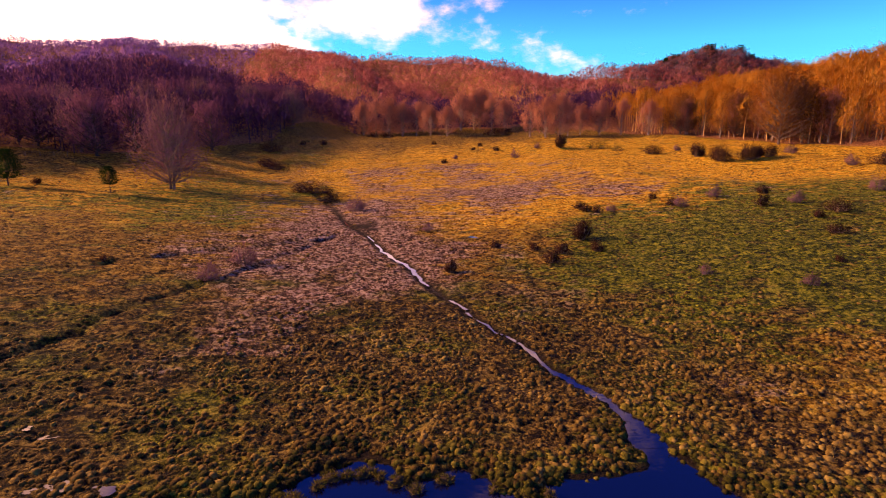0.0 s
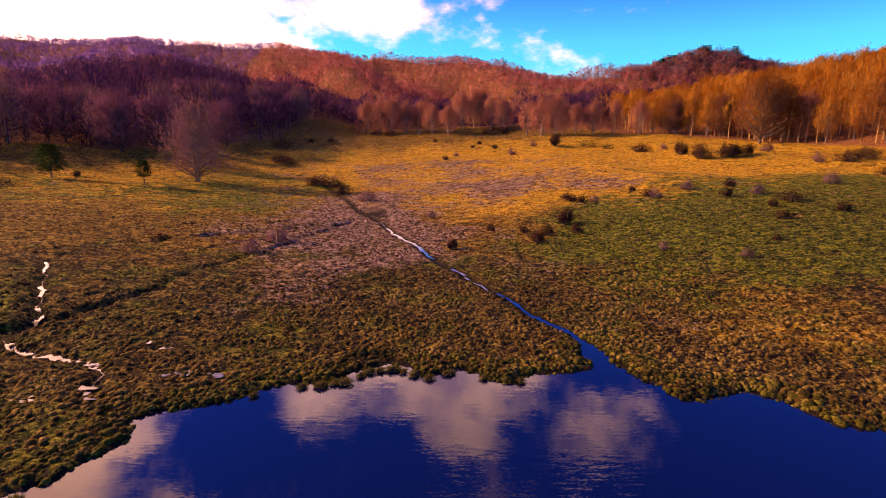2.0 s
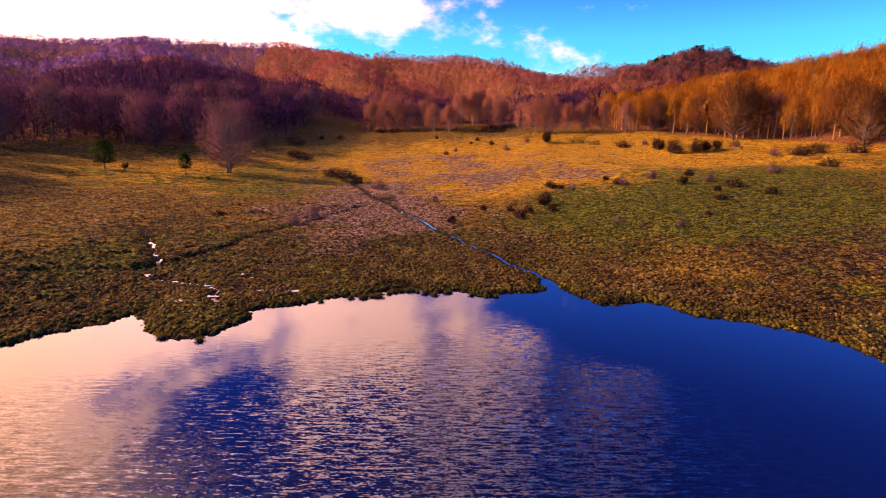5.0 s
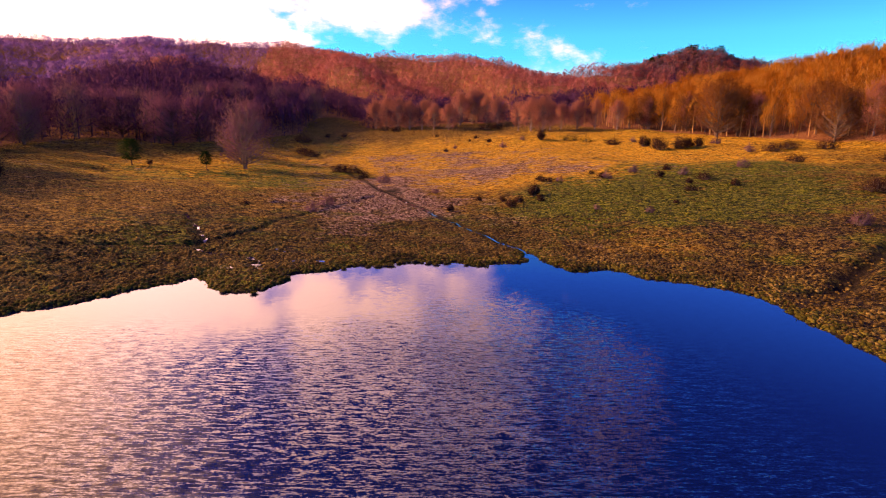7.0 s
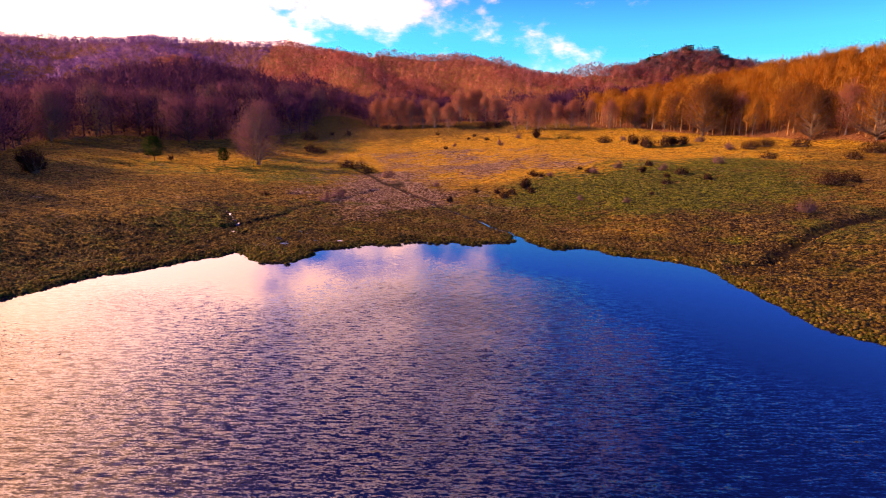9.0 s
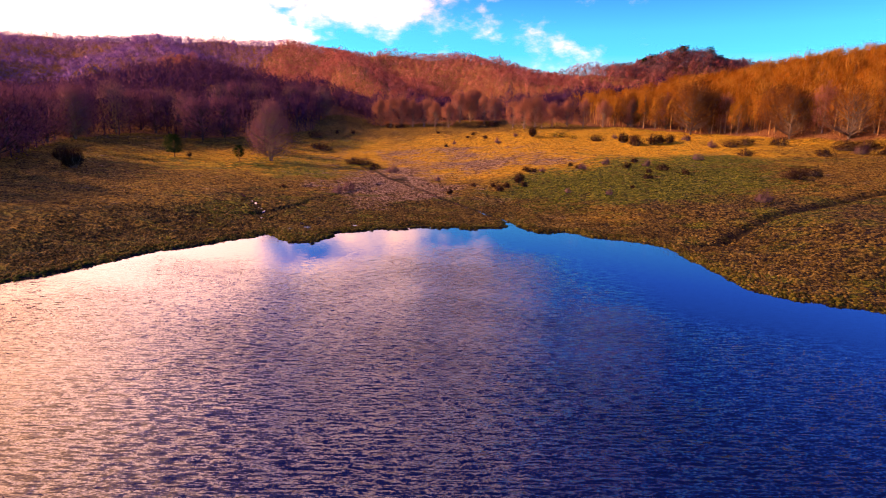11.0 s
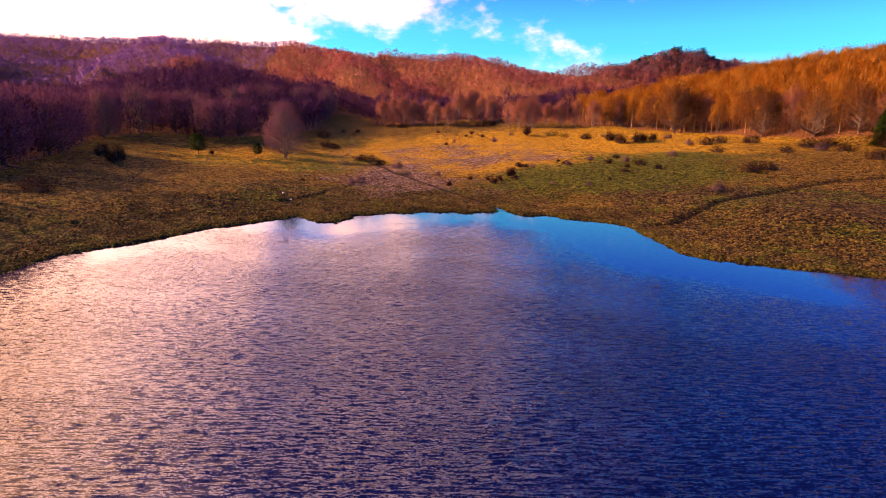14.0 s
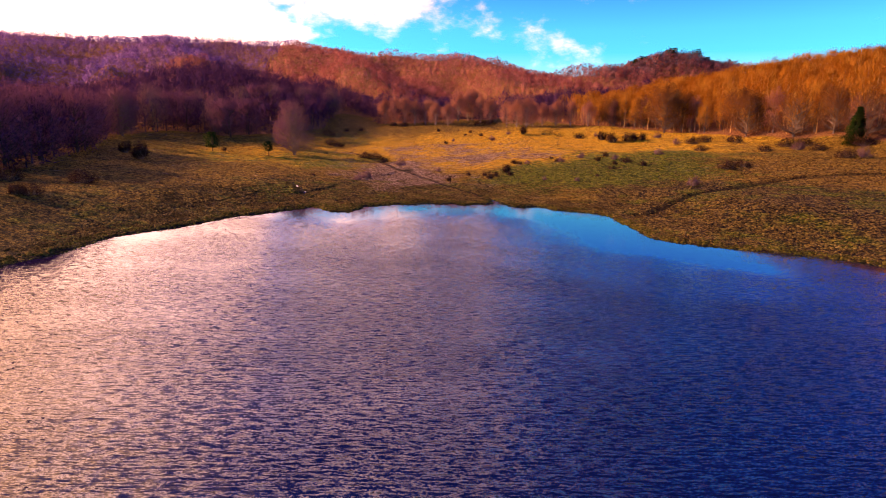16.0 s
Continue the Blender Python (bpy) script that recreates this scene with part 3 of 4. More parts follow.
def zones(x, y):
    """Where grass is green, where bog and bare mud lie, where leaves cover the ground."""
    brook, _ = line_distance(x, y, BROOK_LINE)
    ditch = np.minimum(0.55 + line_distance(x, y, DITCH_LINE)[0], 0.4 * line_distance(x, y, EAST_LINE)[0])
    for f in FURROW_LINES:
        ditch = np.minimum(ditch, 0.3 + line_distance(x, y, f)[0])
    run, _ = line_distance(x, y, RUNNEL_LINE)
    wood = ease(wood_depth(x, y), -4, 5)
    green = 0.14 + 0.92 * bump(x, y, 42, 60, 38, 28, 20) + 0.45 * bump(x, y, 70, 100, 45, 26) + 0.3 * bump(x, y, -30, 100, 22, 14) + 0.45 * bump(x, y, -46, 140, 22, 20) + 0.3 * bump(x, y, -50, 215, 30, 40) \
        + 0.42 * bump(x, y, -66, 104, 46, 28) + 0.18 * rumple(x, y, 40, 3, 5)
    bog = 0.15 + 0.6 * np.exp(-(brook / 13) ** 2) * (1 - ease(y, 100, 125)) + 0.62 * bump(x, y, -12, 43, 15, 18) + 0.55 * bump(x, y, 14, 122, 36, 22) + 0.4 * bump(x, y, -5, 165, 40, 25) \
        + 0.45 * bump(x, y, -24, 75, 12, 18) - 0.35 * bump(x, y, 34, 66, 24, 24) + 0.18 * rumple(x, y, 26, 3, 14)
    s, _ = line_distance(x, y, SHORE_LINE, True)
    # the ditch term colours in shadow as well as bare earth
    mud_and_shade = np.maximum(np.maximum(0.9 * np.exp(-(brook / 0.9) ** 2), 0.75 * np.exp(-(ditch / 0.8) ** 2)), 0.7 * np.exp(-(run / 0.8) ** 2))
    mud_and_shade = np.maximum(mud_and_shade, (0.75 * bump(x, y, -13, 94, 6, 4, -50) + 0.5 * bump(x, y, -9, 101, 5, 2.5)) * (1 + 0.6 * rumple(x, y, 3.5, 2, 6)))
    mud_and_shade = np.maximum(mud_and_shade, np.where(inside(x, y, SHORE_LINE), 1.0, np.exp(-(s / 0.35) ** 2)))
    gold = 0.05 + 0.95 * bump(x, y, 40, 172, 130, 62) + 0.7 * bump(x, y, -72, 112, 48, 28) + 0.5 * bump(x, y, 27, 31, 14, 11) + 0.55 * bump(x, y, 45, 104, 70, 24) + 0.15 * rumple(x, y, 22, 3, 30)
    # zone of pond-side growth that also colours in the near field's shade
    marsh_shade = 1.05 - s / 34 + 0.35 * np.exp(-(brook / 9) ** 2) * (1 - ease(y, 70, 110)) + 0.25 * rumple(x, y, 16, 3, 25) + 0.6 * bump(x, y, -38, 56, 24, 28) + 1.3 * bump(x, y, 68, 6, 38, 32) + 0.5 * bump(x, y, 80, 35, 34, 24) - 0.55 * bump(x, y, 27, 31, 16, 12)
    return green, bog, wood, mud_and_shade, np.clip(marsh_shade, 0, 1), gold


green, bog, wood, mud_and_shade, marsh_shade, gold = zones(mx, my)
ground = new("ground", smooth_shade(mesh_of("ground", np.stack([mx, my, mz], -1), tris, GROUND, green=green, bog=bog, wood=wood, mud_and_shade=mud_and_shade, marsh_shade=marsh_shade, gold=gold)))
tagged(ground, "rough autumn meadow of dry golden grass rising into leaf-strewn woods", "ground", kind="structure")

# ---- water ----
wx, wy = np.meshgrid(np.arange(-75, 76, 1.5), np.arange(-156, 36, 1.5))
sd, _ = line_distance(wx, wy, SHORE_LINE, True)
off_shore = sd + 3.0 * rumple(wx, wy, 22, 2, 2) - 6 * bump(wx, wy, 24, 6, 16, 20) + 10 * ease(-wx, 24, 40) + 9 * ease(wx, 43, 54)
stir = 0.40 * ease(off_shore, 8, 20) + 0.90 * ease(off_shore, 15, 46)
idx = np.arange(wx.size).reshape(wx.shape)
quads = np.stack([idx[:-1, :-1], idx[:-1, 1:], idx[1:, 1:], idx[1:, :-1]], -1).reshape(-1, 4)
pond = new("water", smooth_shade(mesh_of("water", np.stack([wx, wy, 0 * wx], -1), np.concatenate([quads[:, [0, 1, 2]], quads[:, [0, 2, 3]]]), WATER, stir=stir)))
tagged(pond, "dark blue pond, calm at the shore and rippled farther out", "pond", kind="structure")


def stream(name, line, widths, lift, label, gaps=()):
    """A ribbon of shallow water along a channel. gaps: shares of its way that lie dry."""
    share = np.linspace(0, 1, len(line))
    d = np.gradient(line, axis=0)
    side = unit(np.stack([-d[:, 1], d[:, 0]], 1))
    w = np.interp(share, *widths) * (1 + 0.45 * rumple(line[:, 0], line[:, 1], 2.6, 2, 4))
    for a, b in gaps:
        w = w * np.where((share > a) & (share < b), 0.05, 1)
    shift = 0.35 * w * rumple(line[:, 0], line[:, 1], 3.7, 2, 16)
    z = ground_z(line[:, 0], line[:, 1]) + lift
    z = np.maximum(np.minimum.accumulate(z[::-1])[::-1], 0.012)
    left, right = line + side * (w / 2 + shift)[:, None], line - side * (w / 2 - shift)[:, None]
    v = np.concatenate([np.c_[left, z], np.c_[right, z]])
    n = len(line)
    i = np.arange(n - 1)
    f = np.concatenate([np.stack([i, i + n, i + n + 1], 1), np.stack([i, i + n + 1, i + 1], 1)])
    ob = new(name, smooth_shade(mesh_of(name, v, f, WATER, stir=np.zeros(len(v)))))
    return tagged(ob, label, "brook", kind="structure")


stream("brook_water", BROOK_LINE, ([0, 0.08, 0.16, 0.25, 0.42, 0.48, 0.55, 0.60, 0.8, 1], [1.9, 1.0, 0.42, 0.2, 0.3, 0.7, 0.55, 0.25, 0.2, 0.9]), 0.2,
       "narrow winding brook that shines between tussocks", ((0.22, 0.235), (0.28, 0.29), (0.31, 0.33), (0.372, 0.42), (0.6, 0.63), (0.66, 0.69), (0.72, 0.88)))
stream("runnel_water", RUNNEL_LINE, ([0, 0.2, 0.4, 0.6, 0.75, 1], [0.5, 0.75, 0.85, 0.7, 0.35, 0.26]), 0.15, "thin runnel of bright water through boggy grass", ((0.05, 0.09), (0.13, 0.2), (0.57, 0.66), (0.72, 0.75), (0.79, 0.83), (0.88, 0.94)))

def puddle(x, y, wide, seed):
    """A shallow pool that fills the dips of the bog."""
    r = np.random.default_rng(seed)
    a = np.arange(18) * 2 * math.pi / 18
    edge = wide * (1 + 0.3 * np.sin(2 * a + r.uniform(0, 6)) + 0.25 * np.sin(3 * a + r.uniform(0, 6)) + 0.15 * np.sin(5 * a + r.uniform(0, 6)))
    v = np.concatenate([[[0, 0, 0]], np.stack([np.cos(a) * edge * 1.5, np.sin(a) * edge * 0.8, 0 * a], 1)])
    z = ground_z(v[:, 0] + x, v[:, 1] + y)
    ob = new("puddle", mesh_of("puddle", v, [(0, 1 + k, 1 + (k + 1) % 18) for k in range(18)], WATER, stir=np.zeros(19)))
    ob.matrix_basis = pose(x, y, float(np.percentile(z, 60)) + 0.02)
    return tagged(ob, "small bright puddle between tussocks of the bog", "puddle", "puddles in the bog", kind="structure")


for i, (x, y, w) in enumerate(((-26.2, 20.7, 0.50), (-23.6, 22.5, 0.45), (-18.1, 24.8, 0.45), (-18.9, 24.4, 0.30), (-15.7, 24.6, 0.40), (-22.8, 29.3, 0.25), (-21.1, 28.8, 0.30), (5.0, 82.7, 0.60))):
    puddle(x, y, w, 300 + i)

# ---- tussocks ----


def tuft(r, blades, spread_by, height, width, dome=True):
    """A grass hummock: a rounded cushion of dead grass with blades standing out of it."""
    b = Bits()
    if dome:
        n = 6
        ang = np.arange(n) * 2 * math.pi / n + r.uniform(0, 1)
        e1, e2 = r.uniform(0.8, 1.2, n), r.uniform(0.8, 1.2, n)
        v = np.concatenate([np.stack([np.cos(ang) * e1 * spread_by * 0.5, np.sin(ang) * e1 * spread_by * 0.5, np.full(n, -0.06)], 1),
                            np.stack([np.cos(ang + 0.4) * e2 * spread_by * 0.36, np.sin(ang + 0.4) * e2 * spread_by * 0.36, height * r.uniform(0.25, 0.5, n)], 1),
                            [[r.normal(0, 0.02), r.normal(0, 0.02), height * 0.6]]])
        f = []
        for k in range(n):
            a, c = k, (k + 1) % n
            f += [(a, c, c + n), (a, c + n, a + n), (a + n, c + n, 2 * n)]
        b.add(v, f)
    a, q = r.uniform(0, 6.28, blades), np.sqrt(r.uniform(0, 1, blades))
    base = np.stack([np.cos(a) * q * spread_by * 0.42, np.sin(a) * q * spread_by * 0.42, height * (0.4 - 0.36 * q) * dome - 0.03], 1)
    way = unit(np.stack([np.cos(a) * q * 0.9, np.sin(a) * q * 0.9, np.full(blades, 0.8)], 1) + r.normal(0, 0.25, (blades, 3)))
    b.slivers(base, way, height * r.uniform(0.7, 1.5, blades), width * r.uniform(0.6, 1.4, blades), r, 0.15)
    v, f = b.arrays()
    return v, f, 0 * v, 0 * v[:, 0]


def sow(name, mat, n, box, forms, size, keep, label, seed):
    r = np.random.default_rng(seed)
    x, y = r.uniform(box[0], box[1], n), r.uniform(box[2], box[3], n)
    s, _ = line_distance(x, y, SHORE_LINE, True)
    s = np.where(inside(x, y, SHORE_LINE), -s, s)
    brook, _ = line_distance(x, y, BROOK_LINE)
    ok = keep(x, y, s, r) & (brook > 0.6)
    x, y = x[ok], y[ok]
    k = len(x)
    grow_by = r.uniform(size[0], size[1], (k, 1)) * (1 + 0.35 * rumple(x, y, 6, 2, 9))[:, None]
    v, f, t = scatter(forms, np.stack([x, y, on_mesh(x, y)], 1), r.uniform(0, 6.28, k), np.repeat(grow_by, 2, 1), r.uniform(0, 1, k))
    ob = new(name, smooth_shade(mesh_of(name, v, f, mat)))
    return tagged(ob, label, "grass", kind="stuff")


rt = np.random.default_rng(21)
near_forms = [tuft(rt, 7, 0.56, 0.24, 0.05) for _ in range(8)]
far_forms = [tuft(rt, 5, 0.7, 0.20, 0.06) for _ in range(6)]
sow("dry_tussocks", GRASS, 105000, (-58, 64, -38, 56), near_forms, (0.45, 0.98), lambda x, y, s, r: (s > 0.3) & (y > -30) & (r.uniform(0, 1, len(x)) < np.clip(1.1 - s / 26, 0, 1) * (1 - 0.6 * ease(x, 30, 42)) * (0.55 + 0.35 * rumple(x, y, 5, 2, 6))),
    "knee-high dry golden tussocks of marsh grass by the pond", 31)
sow("shore_sedge", SEDGE, 60000, (-56, 62, -40, 34), near_forms, (0.55, 1.15), lambda x, y, s, r: (s > -0.35) & (s < 2.2) & (r.uniform(0, 1, len(x)) < 0.8),
    "olive sedge tussocks fringing the water's edge", 32)
sow("meadow_tussocks", GRASS, 16000, (-105, 125, -20, 190), far_forms, (0.4, 0.9), lambda x, y, s, r: (s > 3) & (np.hypot(x, y - 30) > 32) & (rumple(x, y, 14, 3, 1) > -0.1) & (wood_depth(x, y) < -6),
    "scattered dry grass clumps across the meadow", 33)


# ---- tussock islets off the shore ----


def islet(name, x, y, wide, high, seed):
    """A hummock of peat that carries its own tuft of sedge."""
    r = np.random.default_rng(seed)
    ob = new(name)
    tagged(ob, "small sedge-topped hummock standing in the pond's shallows", "tussock", "hummocks in the shallows")
    rings, around = 5, 12
    ang = np.arange(around) * 2 * math.pi / around
    edge = 1 + 0.2 * np.sin(2 * ang + r.uniform(0, 6)) + 0.12 * np.sin(3 * ang + r.uniform(0, 6))
    v = [np.stack([np.cos(ang) * wide * edge * math.cos(u * 1.45), np.sin(ang) * wide * 0.75 * edge * math.cos(u * 1.45), np.full(around, -0.35 + (high + 0.35) * math.sin(u * 1.57))], 1) for u in np.linspace(0, 1, rings)]
    f = []
    for i in range(rings - 1):
        for k in range(around):
            a, b = i * around + k, i * around + (k + 1) % around
            f += [(a, b, b + around), (a, b + around, a + around)]
    f += [((rings - 1) * around, (rings - 1) * around + k, (rings - 1) * around + k + 1) for k in range(1, around - 1)]
    part("mound", smooth_shade(mesh_of("mound", np.concatenate(v), f, PEAT)), ob)
    b = Bits()
    n = int(130 * wide / 0.4)
    a, q = r.uniform(0, 6.28, n), np.sqrt(r.uniform(0, 1, n))
    base = np.stack([np.cos(a) * q * wide, np.sin(a) * q * wide * 0.75, high * np.sqrt(1 - 0.85 * q ** 2) - 0.05], 1)
    way = unit(np.stack([np.cos(a) * q * 0.9, np.sin(a) * q * 0.9, np.full(n, 0.8)], 1) + r.normal(0, 0.25, (n, 3)))
    b.slivers(base, way, 0.28 * r.uniform(0.6, 1.2, n), np.full(n, 0.05), r, 0.25)
    part("tuft", mesh_of("tuft", *b.arrays(), SEDGE), ob)
    ob.matrix_basis = pose(x, y, 0, 0, 0, r.uniform(0, 360))
    return ob


ri = np.random.default_rng(90)
for i, (x, y, w) in enumerate(((-9.6, 23.6, 0.38), (-8.4, 23.9, 0.62), (-7.6, 24.3, 0.4), (-6.9, 24.4, 0.68), (-5.9, 25.5, 0.4), (-5.4, 26.2, 0.55), (-4.6, 26.4, 0.38), (-3.7, 26.6, 0.62), (-2.9, 26.3, 0.34),
                               (-2.0, 25.9, 0.6), (-1.1, 25.3, 0.45), (0.3, 26.1, 0.5), (2.8, 25.4, 0.36), (5.3, 25.0, 0.42), (-12.4, 22.3, 0.35), (-23.2, 11.9, 0.5), (-19.9, 11.4, 0.42))):
    islet("hummock", x, y, w, 0.16 + 0.22 * w, 200 + i)

# ---- trees ----


def crown_points(r, n, height, spread_by, bare, shell):
    """Places in a rounded crown, most of them near its outside, with uneven lobes."""
    d = unit(r.normal(size=(n, 3)))
    d[:, 2] = np.where(d[:, 2] < -0.55, -d[:, 2], d[:, 2])
    turn, k = np.arctan2(d[:, 1], d[:, 0]), r.uniform(0, 6.28, 3)
    lobes = 1 + 0.10 * np.sin(3 * turn + k[0] + 2 * d[:, 2]) + 0.09 * np.sin(5 * turn + k[1] - 4 * d[:, 2]) + 0.07 * np.sin(8 * d[:, 2] + k[2])
    rad = r.uniform(shell, 1, n) ** 0.6 * lobes
    low, high = bare * height, height
    mid, half = low + 0.46 * (high - low), np.where(d[:, 2] > 0, 0.54, 0.46) * (high - low)
    return np.stack([d[:, 0] * rad * spread_by, d[:, 1] * rad * spread_by, mid + d[:, 2] * rad * half], 1)


def broadleaf(r, height, spread_by, bare, limbs, twigs, twig_len, twig_wide, stems=1, sides=5):
    """Trunk and twig arrays of a leafless tree with a domed crown. bare: share of the height below the crown."""
    trunk, crown = Bits(), Bits()
    s = np.linspace(0, 1, 6)
    axes = []
    for k in range(stems):
        out = k * 6.28 / stems + r.uniform(0, 1)
        lean = 0.0 if stems == 1 else r.uniform(0.10, 0.22) * spread_by
        h = height * (0.80 if k == 0 else r.uniform(0.62, 0.80))
        wob = r.normal(0, 0.010 * h, (6, 2)) * s[:, None]
        axis = np.stack([math.cos(out) * (0.25 * (stems > 1) + lean * s) + wob[:, 0], math.sin(out) * (0.25 * (stems > 1) + lean * s) + wob[:, 1], s * h], 1)
        axis[0, 2] = -0.4
        trunk.stem(axis, 0.016 * height / math.sqrt(stems) * np.array([1.5, 1.0, 0.78, 0.55, 0.3, 0.06]), sides)
        axes.append(axis)
    ends = crown_points(r, limbs, height * 0.97, spread_by * 0.92, bare, 0.75)
    per = max(twigs // limbs, 1)
    for i, e in enumerate(ends):
        axis = axes[i % stems]
        out = math.hypot(e[0], e[1])
        z0 = np.clip(e[2] - 0.25 * height * r.uniform(0.5, 1.0) - 0.35 * out, max(0.06, bare * 0.6) * height, axis[-1, 2] * 0.95)
        p0 = np.array([np.interp(z0, axis[:, 2], axis[:, c]) for c in range(2)] + [z0])
        q = np.linspace(0, 1, 5)[:, None]
        pts = p0 + (e - p0) * q + np.array([e[0] - p0[0], e[1] - p0[1], 0]) * 0.18 * np.sin(np.pi * q) + r.normal(0, 0.025 * height * 0.4, (5, 3)) * q * (1 - q) * 3
        trunk.stem(pts, 0.0062 * height * (1.1 - 0.6 * z0 / height) * np.array([1, 0.72, 0.5, 0.3, 0.08]), 3)
        w = 1 - 0.75 * r.uniform(0, 1, per) ** 1.4
        base = np.stack([np.interp(w, q[:, 0], pts[:, c]) for c in range(3)], 1) + r.normal(0, 0.085 * spread_by + 0.35, (per, 3))
        away = unit(base - np.array([0, 0, height * (bare + 0.25)]))
        way = unit(away * 0.7 + np.array([0, 0, 0.12]) + r.normal(0, 0.55, (per, 3)))
        crown.slivers(base, way, twig_len * r.uniform(0.5, 1.3, per), twig_wide * r.uniform(0.6, 1.3, per), r)
    return trunk.arrays(), crown.arrays()


rf = np.random.default_rng(5)


def tree_kind(name, label, twig_mat, bark_mat, seed, **how):
    """One leafless tree with trunk and crown; the first of its kind, to be copied."""
    r = np.random.default_rng(seed)
    (tv, tf), (cv, cf) = broadleaf(r, **how)
    ob = new(name)
    tagged(ob, label, "tree", "trees along the edge of the wood")
    part("trunk", mesh_of("trunk", tv, tf, bark_mat), ob)
    part("crown", mesh_of("crown", cv, cf, twig_mat, tint=np.full(len(cv), r.uniform(0.2, 0.8)), lie=crown_lie(cv, how["height"] * (0.3 + 0.5 * how["bare"]), 0.8, seed)), ob)
    return ob


def stand(kinds, spots):
    """Place copies: (kind, x, y, scale, turn). The first use of a kind moves the original."""
    used = set()
    for k, x, y, size, turn in spots:
        z = float(on_mesh(np.array([x]), np.array([y]))[0]) - 0.05
        m = pose(x, y, z, 0, 0, turn)
        ob = kinds[k]
        if k not in used:
            used.add(k)
            ob.matrix_basis, ob.scale = m, (size, size, size)
        else:
            c = copy_thing(ob, m)
            c.scale = (size, size, size)


TREES = {
    "beech": tree_kind("beech_tree", "broad leafless beech with grey trunk and rounded russet crown", BROWN_TWIGS, BARK, 41, height=20, spread_by=9.5, bare=0.10, limbs=150, twigs=7500, twig_len=1.0, twig_wide=0.16),
    "wide_beech": tree_kind("beech_tree", "low-branched leafless beech with a wide fan of limbs", BROWN_TWIGS, BARK, 42, height=18, spread_by=11, bare=0.05, limbs=140, twigs=6500, twig_len=1.0, twig_wide=0.08, stems=3),
    "dark_beech": tree_kind("beech_tree", "leafless tree whose dense purple-brown colour carries the hill's shade", SHADE_PLUM_TWIGS, DARK_BARK, 43, height=19, spread_by=8, bare=0.04, limbs=80, twigs=4800, twig_len=1.0, twig_wide=0.12),
    "dark_tall": tree_kind("leafless_tree", "leafless tree with dull red twigs before the dark hill", MAUVE_TWIGS, BARK, 44, height=19, spread_by=7.6, bare=0.0, limbs=130, twigs=7600, twig_len=0.95, twig_wide=0.075, stems=2),
    "birch": tree_kind("birch_tree", "leafless birch with pale trunk and pinkish twigs", ROSE_TWIGS, PALE_BARK, 45, height=18, spread_by=4.6, bare=0.14, limbs=50, twigs=3600, twig_len=1.0, twig_wide=0.13),
    "birch_clump": tree_kind("birch_tree", "clump of leafless birch stems with a full russet crown", ROSE_TWIGS, PALE_BARK, 46, height=18, spread_by=6.2, bare=0.06, limbs=70, twigs=4600, twig_len=1.0, twig_wide=0.17, stems=4),
    "poplar": tree_kind("leafless_tree", "upright leafless tree with orange twigs at the wood's edge", ORANGE_TWIGS, BARK, 47, height=19, spread_by=4.8, bare=0.12, limbs=50, twigs=3600, twig_len=1.0, twig_wide=0.13),
}
re_ = np.random.default_rng(77)
spots = [("beech", 112.6, 190.5, 1.2, 20), ("beech", 131, 146, 0.93, 130), ("wide_beech", 138, 124, 1.0, 200), ("wide_beech", 146, 96, 0.9, 40),
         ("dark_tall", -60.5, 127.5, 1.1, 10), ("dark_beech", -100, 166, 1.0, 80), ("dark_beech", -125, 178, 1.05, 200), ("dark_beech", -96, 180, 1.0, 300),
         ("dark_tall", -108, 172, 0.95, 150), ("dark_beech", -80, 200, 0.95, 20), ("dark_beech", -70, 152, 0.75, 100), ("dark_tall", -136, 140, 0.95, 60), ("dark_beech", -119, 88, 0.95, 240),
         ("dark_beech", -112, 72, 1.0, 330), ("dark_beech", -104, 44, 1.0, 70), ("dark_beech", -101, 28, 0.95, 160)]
for i, (x, y, s) in enumerate(((-40, 296, 1.0), (-33, 290, 1.08), (-26, 287, 1.1), (-19, 284, 0.95), (-12, 282, 0.95), (-5, 276, 0.85), (3, 268, 0.82), (-9, 292, 0.9), (10, 288, 1.05), (17, 294, 1.15),
                               (25, 284, 1.0), (31, 280, 0.9), (20, 300, 1.2), (38, 245, 0.85), (43, 236, 0.95), (48, 232, 1.0), (53, 240, 0.85), (60, 247, 0.75), (68, 246, 0.85), (76, 242, 0.85), (84, 232, 0.8))):
    spots.append((("birch_clump", "birch")[i % 3 == 1], x, y, s, float(re_.uniform(0, 360))))
for i in range(26):
    s = i / 25
    x, y = np.interp(s, [0, 0.35, 0.6, 1], [88, 112, 128, 152]), np.interp(s, [0, 0.35, 0.6, 1], [234, 206, 168, 66])
    spots.append((("poplar", "birch", "beech")[(i * 7) % 5 % 3], x + re_.uniform(1, 8), y + re_.uniform(1, 6), re_.uniform(0.72, 0.98), float(re_.uniform(0, 360))))
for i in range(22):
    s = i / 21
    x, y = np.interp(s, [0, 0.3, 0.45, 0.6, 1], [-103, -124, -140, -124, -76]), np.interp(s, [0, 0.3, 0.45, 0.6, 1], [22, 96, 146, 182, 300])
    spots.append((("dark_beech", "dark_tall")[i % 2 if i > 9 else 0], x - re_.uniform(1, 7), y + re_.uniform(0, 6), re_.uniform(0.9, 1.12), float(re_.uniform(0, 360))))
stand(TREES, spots)


